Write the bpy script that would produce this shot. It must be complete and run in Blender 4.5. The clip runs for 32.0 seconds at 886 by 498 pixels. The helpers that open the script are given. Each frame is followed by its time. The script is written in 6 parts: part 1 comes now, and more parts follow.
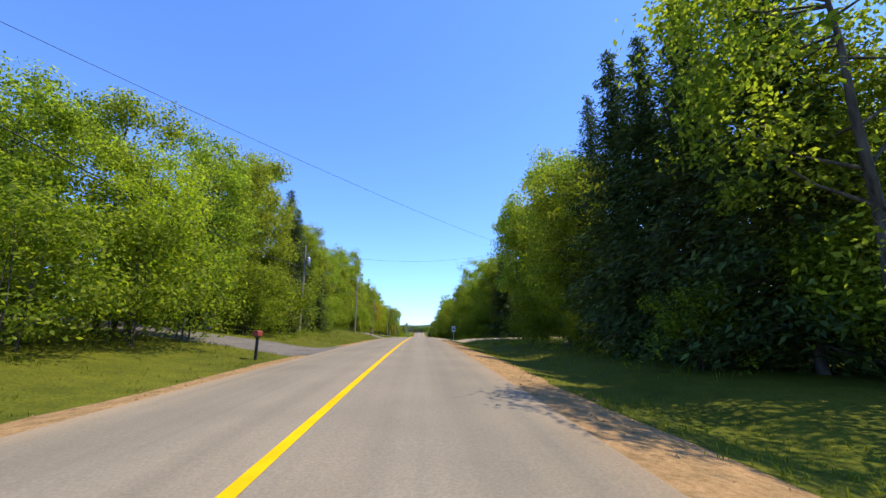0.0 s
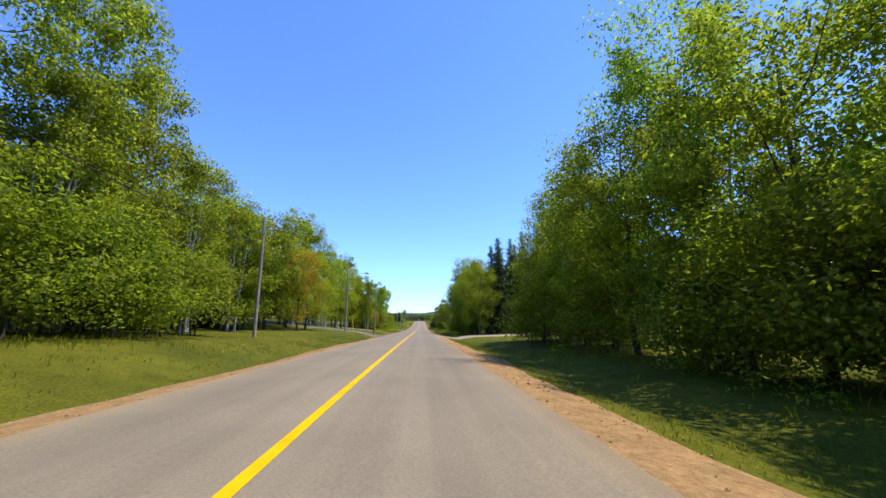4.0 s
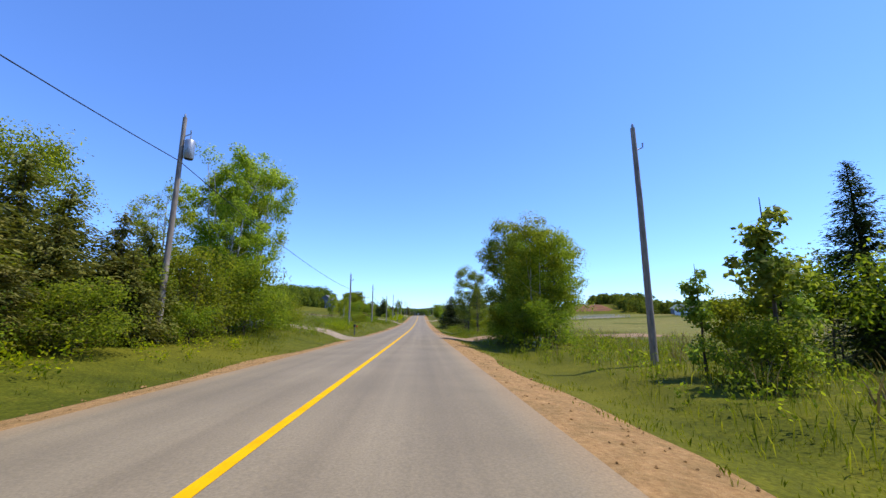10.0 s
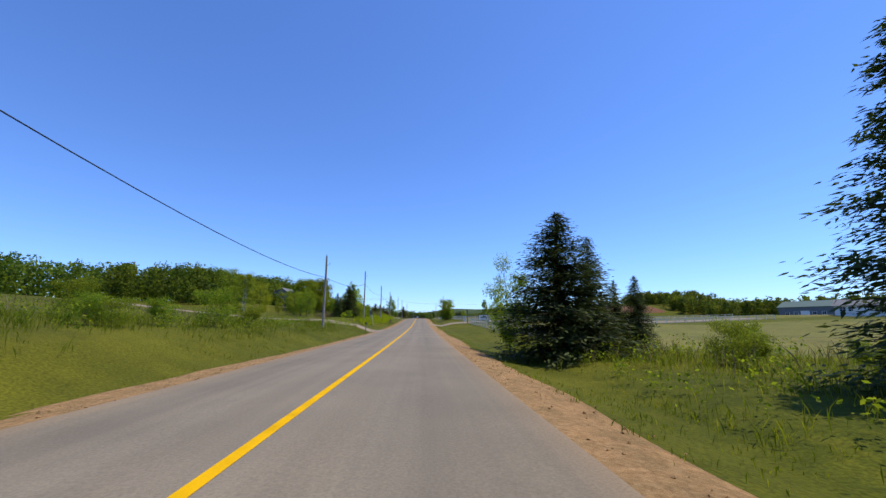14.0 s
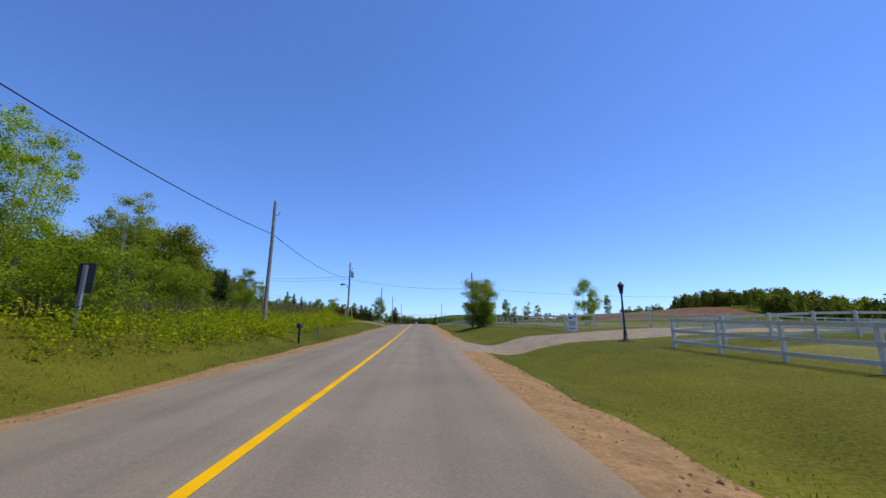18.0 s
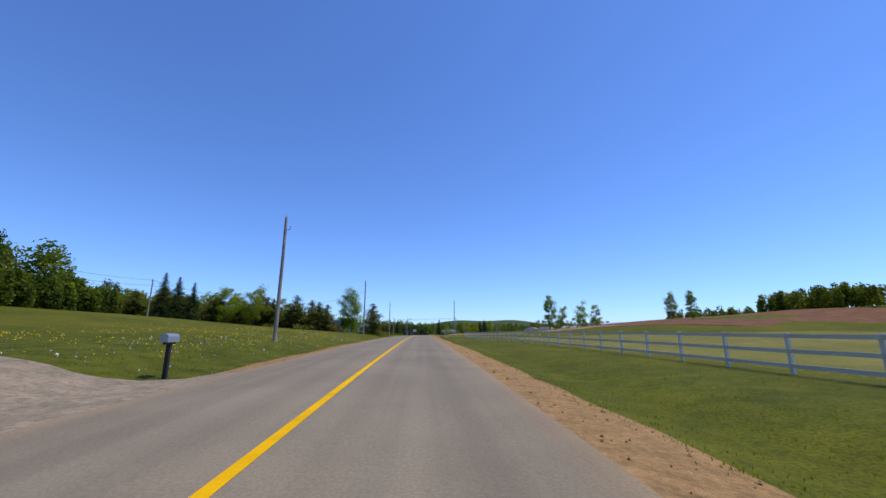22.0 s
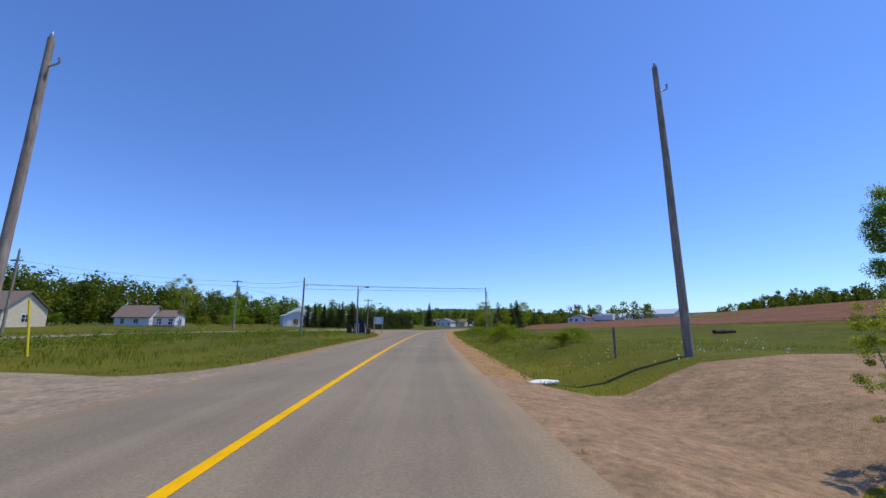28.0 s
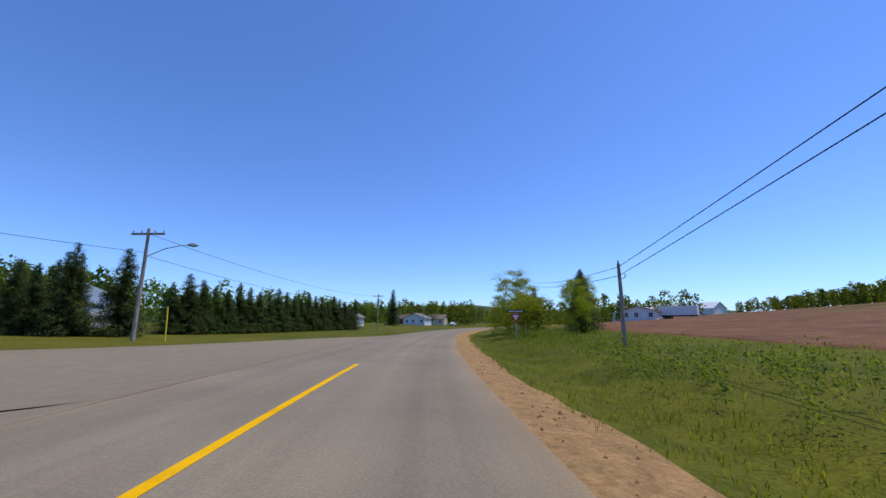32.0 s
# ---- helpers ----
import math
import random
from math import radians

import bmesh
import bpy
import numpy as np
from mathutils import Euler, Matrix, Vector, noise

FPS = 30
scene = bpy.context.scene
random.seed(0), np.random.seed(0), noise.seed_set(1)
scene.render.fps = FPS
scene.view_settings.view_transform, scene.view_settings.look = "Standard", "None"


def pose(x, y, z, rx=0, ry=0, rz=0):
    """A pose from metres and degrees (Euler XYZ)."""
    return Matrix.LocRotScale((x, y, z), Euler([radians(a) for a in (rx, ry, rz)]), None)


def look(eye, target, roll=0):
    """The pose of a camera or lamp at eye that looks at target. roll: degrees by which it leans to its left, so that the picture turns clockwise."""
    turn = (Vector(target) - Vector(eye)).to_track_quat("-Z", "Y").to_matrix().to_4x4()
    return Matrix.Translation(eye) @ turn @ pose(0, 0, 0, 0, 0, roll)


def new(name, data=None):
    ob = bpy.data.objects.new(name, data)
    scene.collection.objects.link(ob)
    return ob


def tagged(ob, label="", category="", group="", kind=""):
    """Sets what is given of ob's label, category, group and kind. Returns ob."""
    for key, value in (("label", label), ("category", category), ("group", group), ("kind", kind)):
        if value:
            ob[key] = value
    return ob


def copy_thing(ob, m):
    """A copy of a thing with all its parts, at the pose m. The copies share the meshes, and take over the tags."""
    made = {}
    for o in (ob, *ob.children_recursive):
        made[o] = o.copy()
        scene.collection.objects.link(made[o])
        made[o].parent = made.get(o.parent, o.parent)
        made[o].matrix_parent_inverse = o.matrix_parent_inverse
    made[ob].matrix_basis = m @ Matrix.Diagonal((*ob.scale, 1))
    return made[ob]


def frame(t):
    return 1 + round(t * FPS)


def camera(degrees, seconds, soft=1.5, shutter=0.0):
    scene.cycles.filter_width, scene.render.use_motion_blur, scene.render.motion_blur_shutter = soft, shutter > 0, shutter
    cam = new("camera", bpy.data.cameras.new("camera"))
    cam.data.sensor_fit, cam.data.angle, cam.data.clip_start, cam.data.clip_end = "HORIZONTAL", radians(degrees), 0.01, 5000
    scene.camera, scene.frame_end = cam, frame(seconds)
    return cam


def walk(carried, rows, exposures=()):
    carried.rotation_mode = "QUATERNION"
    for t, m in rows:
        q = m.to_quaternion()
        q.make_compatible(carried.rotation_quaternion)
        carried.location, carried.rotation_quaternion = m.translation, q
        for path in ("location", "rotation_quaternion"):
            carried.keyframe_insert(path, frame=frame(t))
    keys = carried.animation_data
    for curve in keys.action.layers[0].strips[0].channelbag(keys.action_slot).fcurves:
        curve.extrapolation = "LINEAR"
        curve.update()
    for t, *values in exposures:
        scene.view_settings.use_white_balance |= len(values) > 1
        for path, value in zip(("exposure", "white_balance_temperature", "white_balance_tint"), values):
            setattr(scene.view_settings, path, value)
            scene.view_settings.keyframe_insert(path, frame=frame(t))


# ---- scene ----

from functools import lru_cache

# ---- plan: a road given by station s (metres along it) and offset o (metres to its right) ----
SPEED = 17.0            # metres a second along the road
EYE = 1.3
BENDS = [(-200, 0), (425, 0), (450, .012), (550, .13), (690, .58), (2500, .58)]   # station, turn in radians
SLOPES = [(-200, .03), (0, .03), (17, .022), (34, .013), (51, .007), (76, -.004), (102, -.012), (119, -.010), (136, -.011),
          (153, -.012), (170, -.010), (204, -.007), (221, -.005), (238, .002), (289, .014), (306, .018), (323, .030),
          (340, .034), (357, .038), (374, .034), (391, .023), (408, .018), (425, .014), (476, .006), (544, .0), (700, .0), (2500, .0)]
_s = np.arange(-200.0, 2500.0, 2.0)
_z = np.cumsum(np.interp(_s, *np.array(SLOPES, float).T)) * 2.0
_z -= np.interp(0.0, _s, _z)


def road_z(s):
    return np.interp(s, _s, _z)


def heading(s, far=False):
    """How far the road has turned to the right at s; far: the same turn drawn out, for the land at a distance."""
    if far:
        return BENDS[-1][1] * smooth(-200, 1400, s)
    return np.interp(s, *np.array(BENDS, float).T)


def smooth(a, b, v):
    u = np.clip((np.asarray(v, float) - a) / (b - a), 0, 1)
    return u * u * (3 - 2 * u)


_cx = np.cumsum(np.sin(heading(_s))) * 2.0
_cy = np.cumsum(np.cos(heading(_s))) * 2.0
_cx -= np.interp(0.0, _s, _cx)
_cy -= np.interp(0.0, _s, _cy)


def wave(s, o):
    return (np.sin(s * .061 + o * .043) + np.sin(s * .023 - o * .071 + 1.3) + .5 * np.sin(s * .13 + o * .11)) * .2


# how far the banks beside the road stand above it: station, metres
LEFT_BANK = [(-200, .25), (30, .35), (55, .75), (75, .75), (95, .35), (116, .55), (131, .6), (148, .32), (160, .35), (190, .5), (224, .95), (245, 1.2), (275, .8), (305, .8),
             (330, .6), (357, 1.0), (374, .5), (400, .45), (443, .45), (480, .1), (2500, .1)]
RIGHT_BANK = [(-200, 0), (280, 0), (298, .08), (325, .4), (342, .6), (362, .42), (386, .08), (415, -.05), (438, -.25), (468, -.2), (486, .6), (520, .25), (560, .1), (2500, .1)]


def ground_z(s, o):
    """Height of the ground beside and under the road."""
    s, o = np.asarray(s, float), np.asarray(o, float)
    a = np.abs(o)
    z = road_z(s) - .02 * np.minimum(a, 3.6) - .012
    z = z - .10 * smooth(3.4, 5.0, a)
    ditch = np.where(o > 0, .30, .06)
    z = z - ditch * np.exp(-((a - 6.6) / 1.3) ** 2)
    left = .085 * np.clip(a - 7, 0, 55 - 14 * smooth(335, 360, s) * (1 - smooth(388, 405, s))) + .02 * np.clip(a - 62, 0, 140)
    left = left * (1.25 - .25 * smooth(150, 230, s) + .2 * smooth(340, 352, s) * (1 - smooth(366, 384, s))) * (1 - .75 * smooth(425, 475, s))
    left = left + np.interp(s, *np.array(LEFT_BANK).T) * smooth(4.6, 7.6, a)
    right = .015 * np.clip(a - 9, 0, 60) * (1 - .7 * smooth(230, 300, s) * (1 - smooth(440, 500, s))) + .02 * np.clip(a - 60, 0, 150) * (1 - .6 * smooth(330, 380, s) * (1 - smooth(480, 530, s))) + (.037 * smooth(445, 515, s) + .02 * smooth(480, 560, s)) * np.clip(a - 16, 0, 150)
    right = right + np.interp(s, *np.array(RIGHT_BANK).T) * smooth(5.5, 10.5, a)
    right = right - .05 * smooth(6, 9, a) * smooth(240, 265, s) * (1 - smooth(455, 480, s))
    z = z + np.where(o > 0, right, left)
    z = z + np.where(o < 0, .7 * np.exp(-((a - 12) / 4.0) ** 2) * smooth(292, 304, s) * (1 - smooth(350, 362, s)), 0)
    return z + wave(s, o) * smooth(8, 22, a)


def xy(s, o):
    h = heading(s)
    return np.interp(s, _s, _cx) + o * np.cos(h), np.interp(s, _s, _cy) - o * np.sin(h)


def spot(s, o, turn=0.0, scale=1.0, tall=None, lift=0.0, lean=0.0):
    """A pose on the ground at s, o. turn: degrees from the road's direction."""
    x, y = xy(s, o)
    m = pose(float(x), float(y), float(ground_z(s, o)) + lift, 0, lean, turn - math.degrees(float(heading(s))))
    return m @ Matrix.Diagonal((scale, scale, tall or scale, 1))


# ---- camera ----
cam = camera(98.0, 32.0, soft=1.45)
OFFSETS = [(0, 1.45), (3, 1.5), (6, 1.46), (8, 1.5), (9, 1.6), (10, 1.78), (13, 1.79), (17, 1.87), (19, 1.74), (21, 1.84), (22, 1.65),
           (23, 1.72), (24, 1.8), (25, 1.92), (28, 1.98), (29, 1.86), (30, 1.76), (31, 1.87), (32, 2.2)]
PITCH, YAW = 10.9, -3.2
ROWS = []
for t in np.arange(0.0, 32.01, 0.5):
    s = SPEED * t
    o = float(np.interp(t, *np.array(OFFSETS).T))
    x, y = xy(s, o)
    slope = (road_z(s + 3) - road_z(s - 3)) / 6
    ROWS.append((float(t), pose(float(x), float(y), float(road_z(s)) + EYE, 90 + PITCH + math.degrees(slope), 0, YAW - math.degrees(float(heading(s))))))
EXPOSURES = [(0, .52), (3, .52), (6, .37), (9, .42), (10, .28), (11, .1), (13, -.05), (17, -.27), (22, -.3), (32, -.3)]
walk(cam, ROWS, EXPOSURES)

# ---- daylight ----
SUN_AZ, SUN_EL = 86.0, 65.0     # degrees to the right of the way at the start, and above the horizon
world = bpy.data.worlds.new("sky")
scene.world = world
world.use_nodes = True
_n = world.node_tree.nodes
_sky = _n.new("ShaderNodeTexSky")
_sky.sky_type = 'NISHITA'
_sky.sun_disc = False
_sky.sun_elevation, _sky.sun_rotation = radians(SUN_EL), radians(SUN_AZ)
_sky.air_density, _sky.dust_density, _sky.ozone_density = 1.0, 0.1, 2.0
_deep = _n.new("ShaderNodeMix")       # the deep violet-blue of a clear June noon
_deep.data_type, _deep.blend_type = 'RGBA', 'MULTIPLY'
_deep.inputs[0].default_value, _deep.inputs[7].default_value = 1.0, (.69, .965, 1.53, 1)
world.node_tree.links.new(_sky.outputs[0], _deep.inputs[6])
world.node_tree.links.new(_deep.outputs[2], _n["Background"].inputs[0])
_n["Background"].inputs[1].default_value = 0.15
sun = new("sun", bpy.data.lights.new("sun", 'SUN'))
sun.data.energy, sun.data.angle, sun.data.color = 4.1, radians(0.53), (1.0, .93, .78)
_d = Vector((math.sin(radians(SUN_AZ)) * math.cos(radians(SUN_EL)), math.cos(radians(SUN_AZ)) * math.cos(radians(SUN_EL)), math.sin(radians(SUN_EL))))
sun.matrix_world = look(_d * 200, (0, 0, 0))

# ---- materials ----
def material(name, rough=.8, metal=0.0, spec=.3):
    m = bpy.data.materials.new(name)
    m.use_nodes = True
    b = m.node_tree.nodes["Principled BSDF"]
    b.inputs["Roughness"].default_value, b.inputs["Metallic"].default_value = rough, metal
    b.inputs["Specular IOR Level"].default_value = spec
    return m, m.node_tree.nodes, m.node_tree.links, b


def noise_tex(n, l, scale, detail=4, where=None, rough=.55):
    t = n.new("ShaderNodeTexNoise")
    t.inputs["Scale"].default_value, t.inputs["Detail"].default_value, t.inputs["Roughness"].default_value = scale, detail, rough
    if where is not None:
        l.new(where, t.inputs["Vector"])
    return t


def ramp(n, l, fac, *stops):
    r = n.new("ShaderNodeValToRGB")
    while len(r.color_ramp.elements) < len(stops):
        r.color_ramp.elements.new(.5)
    for e, (at, c) in zip(r.color_ramp.elements, stops):
        e.position, e.color = at, (*c, 1)
    l.new(fac, r.inputs[0])
    return r


def mix(n, l, fac, a, b, how='MIX'):
    m = n.new("ShaderNodeMix")
    m.data_type, m.blend_type = 'RGBA', how
    for sock, v in ((m.inputs[0], fac), (m.inputs[6], a), (m.inputs[7], b)):
        if isinstance(v, (int, float)):
            sock.default_value = v
        elif isinstance(v, tuple):
            sock.default_value = (*v, 1)
        else:
            l.new(v, sock)
    return m.outputs[2]


def bump(n, l, b, height, strength=.4, dist=.02):
    k = n.new("ShaderNodeBump")
    k.inputs["Strength"].default_value, k.inputs["Distance"].default_value = strength, dist
    l.new(height, k.inputs["Height"])
    l.new(k.outputs[0], b.inputs["Normal"])


def plain(name, colour, rough=.6, metal=0.0, vary=.12, scale=3.0, spec=.3):
    """A painted or bare surface with faint dirt and wear at two scales."""
    m, n, l, b = material(name, rough, metal, spec)
    co = n.new("ShaderNodeTexCoord").outputs["Object"]
    a, c = noise_tex(n, l, scale, 5, co), noise_tex(n, l, scale * 14, 3, co)
    dark, light = tuple(v * (1 - vary) ** 2 for v in colour), tuple(min(1, v * (1 + vary)) for v in colour)
    col = ramp(n, l, a.outputs[0], (.3, dark), (.55, colour), (.8, light))
    l.new(mix(n, l, .25, col.outputs[0], ramp(n, l, c.outputs[0], (.3, dark), (.7, light)).outputs[0]), b.inputs["Base Color"])
    bump(n, l, b, c.outputs[0], .15, .01)
    return m


def leaf_material(name, dark, mid, light, glow=.35, by_object=.5, patchy=0.0):
    m, n, l, b = material(name, .65, 0, .18)
    geo, obj = n.new("ShaderNodeNewGeometry"), n.new("ShaderNodeObjectInfo")
    c = ramp(n, l, geo.outputs["Random Per Island"], (0, dark), (.45, mid), (1, light)).outputs[0]
    hue = n.new("ShaderNodeHueSaturation")
    mr = n.new("ShaderNodeMapRange")
    mr.inputs[3].default_value, mr.inputs[4].default_value = .5 - .035 * by_object, .5 + .03 * by_object
    l.new(obj.outputs["Random"], mr.inputs[0])
    l.new(mr.outputs[0], hue.inputs["Hue"])
    mv = n.new("ShaderNodeMapRange")
    mv.inputs[3].default_value, mv.inputs[4].default_value = 1 - .25 * by_object, 1 + .25 * by_object
    l.new(obj.outputs["Random"], mv.inputs[0])
    l.new(mv.outputs[0], hue.inputs["Value"])
    if patchy:          # whole trees of a wood differ, not leaf from leaf alone
        spots = noise_tex(n, l, patchy, 2, n.new("ShaderNodeTexCoord").outputs["Object"], .5)
        c = mix(n, l, 1.0, c, ramp(n, l, spots.outputs[0], (.34, (.55, .66, .62)), (.5, (.95, .97, .9)), (.66, (1.4, 1.28, 1.05))).outputs[0], 'MULTIPLY')
    l.new(c, hue.inputs["Color"])
    l.new(hue.outputs[0], b.inputs["Base Color"])
    tr = n.new("ShaderNodeBsdfTranslucent")          # light through a leaf is yellower than light off it
    l.new(mix(n, l, 1.0, hue.outputs[0], (1.32, 1.38, .72), 'MULTIPLY'), tr.inputs[0])
    ms = n.new("ShaderNodeMixShader")
    ms.inputs[0].default_value = min(.7, glow * 1.35)
    l.new(b.outputs[0], ms.inputs[1])
    l.new(tr.outputs[0], ms.inputs[2])
    l.new(ms.outputs[0], n["Material Output"].inputs[0])
    return m


LEAF = leaf_material("broad_leaves", (.104, .142, .014), (.22, .264, .024), (.36, .383, .045), .52)
LEAF_BIRCH = leaf_material("birch_leaves", (.13, .185, .02), (.262, .325, .036), (.41, .44, .06), .5)
LEAF_YELLOW = leaf_material("young_yellow_leaves", (.17, .22, .012), (.325, .37, .02), (.47, .47, .035), .45)
LEAF_RUST = leaf_material("rusty_young_leaves", (.18, .12, .010), (.36, .24, .016), (.5, .36, .03))
LEAF_GREY = leaf_material("poplar_leaves", (.10, .14, .02), (.20, .255, .04), (.34, .375, .075), .45)
LEAF_BUSH = leaf_material("shrub_leaves", (.085, .12, .010), (.18, .228, .016), (.315, .335, .03), .45)
LEAF_DITCH = leaf_material("ditch_leaves", (.055, .085, .012), (.12, .165, .018), (.23, .265, .03), .4, 0)
LEAF_FAR = leaf_material("distant_leaves", (.06, .09, .012), (.122, .162, .02), (.21, .24, .033), .4, .5, .16)
NEEDLE = leaf_material("spruce_needles", (.028, .046, .014), (.065, .092, .024), (.12, .15, .036), .18)
NEEDLE_YOUNG = leaf_material("young_spruce_needles", (.05, .085, .02), (.105, .155, .03), (.18, .225, .045), .25)
NEEDLE_PINE = leaf_material("pine_needles", (.07, .085, .018), (.15, .16, .028), (.25, .23, .042), .2)
LEAF_RED = leaf_material("dark_red_leaves", (.05, .008, .008), (.10, .014, .014), (.17, .03, .025), .3)
BLADE = leaf_material("grass_blades", (.09, .115, .007), (.165, .18, .012), (.275, .26, .026), .5, 0)
WEED = leaf_material("tall_weeds", (.11, .15, .006), (.26, .31, .008), (.48, .45, .010), .5, 0)
DRY = leaf_material("dry_stalks", (.10, .07, .035), (.19, .14, .07), (.30, .24, .13), .3, 0)


def bark_material(name, dark, light, band=0.0):
    m, n, l, b = material(name, .9, 0, .1)
    co = n.new("ShaderNodeTexCoord").outputs["Object"]
    mp = n.new("ShaderNodeMapping")
    mp.inputs["Scale"].default_value = (6, 6, 9 if band else 1.2)
    l.new(co, mp.inputs[0])
    a = noise_tex(n, l, 1.5, 6, mp.outputs[0])
    c = ramp(n, l, a.outputs[0], (.42 if band else .3, dark), (.5 if band else .7, light))
    l.new(c.outputs[0], b.inputs["Base Color"])
    bump(n, l, b, a.outputs[0], .6, .03)
    return m


BARK = bark_material("grey_brown_bark", (.035, .028, .02), (.13, .11, .085))
BIRCH_BARK = bark_material("birch_bark", (.10, .09, .075), (.55, .52, .46), 1)


def ground_material(name, *stops, big=.05, small=1.4, tint=None, rough=.95, grit=1.0):
    m, n, l, b = material(name, rough, 0, .1)
    co = n.new("ShaderNodeTexCoord").outputs["Object"]
    a, c, d = noise_tex(n, l, big, 5, co), noise_tex(n, l, small, 6, co, .7), noise_tex(n, l, small * 12, 3, co)
    col = ramp(n, l, c.outputs[0], *stops).outputs[0]
    if tint:
        col = mix(n, l, ramp(n, l, a.outputs[0], (.4, (0, 0, 0)), (.65, (1, 1, 1))).outputs[0], col, tint)
    e = noise_tex(n, l, small * .22, 4, co, .6)
    col = mix(n, l, .7 * grit, col, ramp(n, l, e.outputs[0], (.35, (.72, .76, .7)), (.65, (1.25, 1.2, 1.15))).outputs[0], 'MULTIPLY')
    f = ramp(n, l, d.outputs[0], (.3, (.5, .5, .5)), (.7, (1.35, 1.35, 1.3))).outputs[0]
    l.new(mix(n, l, .8 * grit, col, f, 'MULTIPLY'), b.inputs["Base Color"])
    bump(n, l, b, d.outputs[0], .5, .05)
    return m


GRASS = ground_material("grass", (.3, (.050, .060, .005)), (.5, (.086, .095, .007)), (.75, (.138, .13, .011)), tint=(.124, .118, .009))
GRAVEL = ground_material("red_gravel", (.3, (.24, .135, .06)), (.55, (.39, .235, .105)), (.8, (.48, .32, .17)), big=.15, small=11)
DIRT = ground_material("red_earth_field", (.3, (.125, .06, .032)), (.5, (.185, .088, .045)), (.75, (.245, .13, .072)), big=.03, small=.9)
PATH = ground_material("packed_earth_drive", (.3, (.22, .165, .115)), (.5, (.32, .25, .18)), (.8, (.42, .345, .265)), big=.25, small=7)
RED_PATH = ground_material("red_earth_track", (.3, (.22, .135, .08)), (.5, (.33, .215, .13)), (.8, (.45, .315, .19)), big=.25, small=7)
SIDE_ASPHALT = ground_material("side_road_asphalt", (.3, (.225, .185, .125)), (.5, (.258, .214, .148)), (.8, (.295, .247, .175)), big=.15, small=9, tint=(.27, .218, .15), grit=.35)
MEADOW = ground_material("dry_meadow_grass", (.3, (.12, .115, .026)), (.5, (.19, .165, .04)), (.75, (.26, .215, .065)), big=.04, small=.9, tint=(.16, .155, .03))
DRIVE = ground_material("worn_asphalt_drive", (.3, (.13, .115, .10)), (.55, (.18, .155, .135)), (.8, (.24, .205, .175)), big=.3, small=6)


def asphalt_material():
    m, n, l, b = material("road_asphalt", .85, 0, .25)
    uv = n.new("ShaderNodeUVMap").outputs[0]          # u: metres from the middle, v: metres along
    co = n.new("ShaderNodeTexCoord").outputs["Object"]
    grain, patch = noise_tex(n, l, 30, 4, co, .7), noise_tex(n, l, .35, 5, co)
    mp = n.new("ShaderNodeMapping")
    mp.inputs["Scale"].default_value = (2.2, .035, 1)
    l.new(uv, mp.inputs[0])
    streak = noise_tex(n, l, 1.0, 4, mp.outputs[0])
    sx = n.new("ShaderNodeSeparateXYZ")
    l.new(uv, sx.inputs[0])
    # wheel tracks polished a little darker, the edges dusted with red earth
    fold = n.new("ShaderNodeMath")
    fold.operation = 'ABSOLUTE'
    l.new(sx.outputs[0], fold.inputs[0])
    track = ramp(n, l, fold.outputs[0], (0, (.262, .212, .142)), (.22, (.226, .182, .122)), (.36, (.248, .202, .136)), (.6, (.216, .175, .118)), (.85, (.236, .19, .125)), (1, (.30, .215, .125)))
    dv = n.new("ShaderNodeMath")
    dv.operation = 'DIVIDE'
    dv.inputs[1].default_value = 3.6
    l.new(fold.outputs[0], dv.inputs[0])
    l.new(dv.outputs[0], track.inputs[0])
    c = mix(n, l, .4, track.outputs[0], ramp(n, l, streak.outputs[0], (.35, (.75, .75, .75)), (.65, (1.15, 1.13, 1.1))).outputs[0], 'MULTIPLY')
    c = mix(n, l, .5, c, ramp(n, l, patch.outputs[0], (.35, (.8, .8, .8)), (.65, (1.15, 1.14, 1.12))).outputs[0], 'MULTIPLY')
    c = mix(n, l, .6, c, ramp(n, l, grain.outputs[0], (.3, (.65, .65, .66)), (.7, (1.3, 1.28, 1.25))).outputs[0], 'MULTIPLY')
    l.new(c, b.inputs["Base Color"])
    bump(n, l, b, grain.outputs[0], .35, .01)
    return m


ASPHALT = asphalt_material()
YELLOW = plain("yellow_road_paint", (.80, .425, .004), .9, 0, .12, 2, .05)
WOOD_POLE = bark_material("weathered_pole_wood", (.17, .14, .115), (.40, .345, .29))
METAL = plain("galvanised_metal", (.42, .43, .44), .45, .7, .1)
WHITE = plain("white_paint", (.77, .745, .68), .6, 0, .08)
BLACK = plain("black_paint", (.02, .02, .022), .5, 0, .2)
WIRE = plain("dark_cable", (.02, .02, .02), .6, 0, .1)

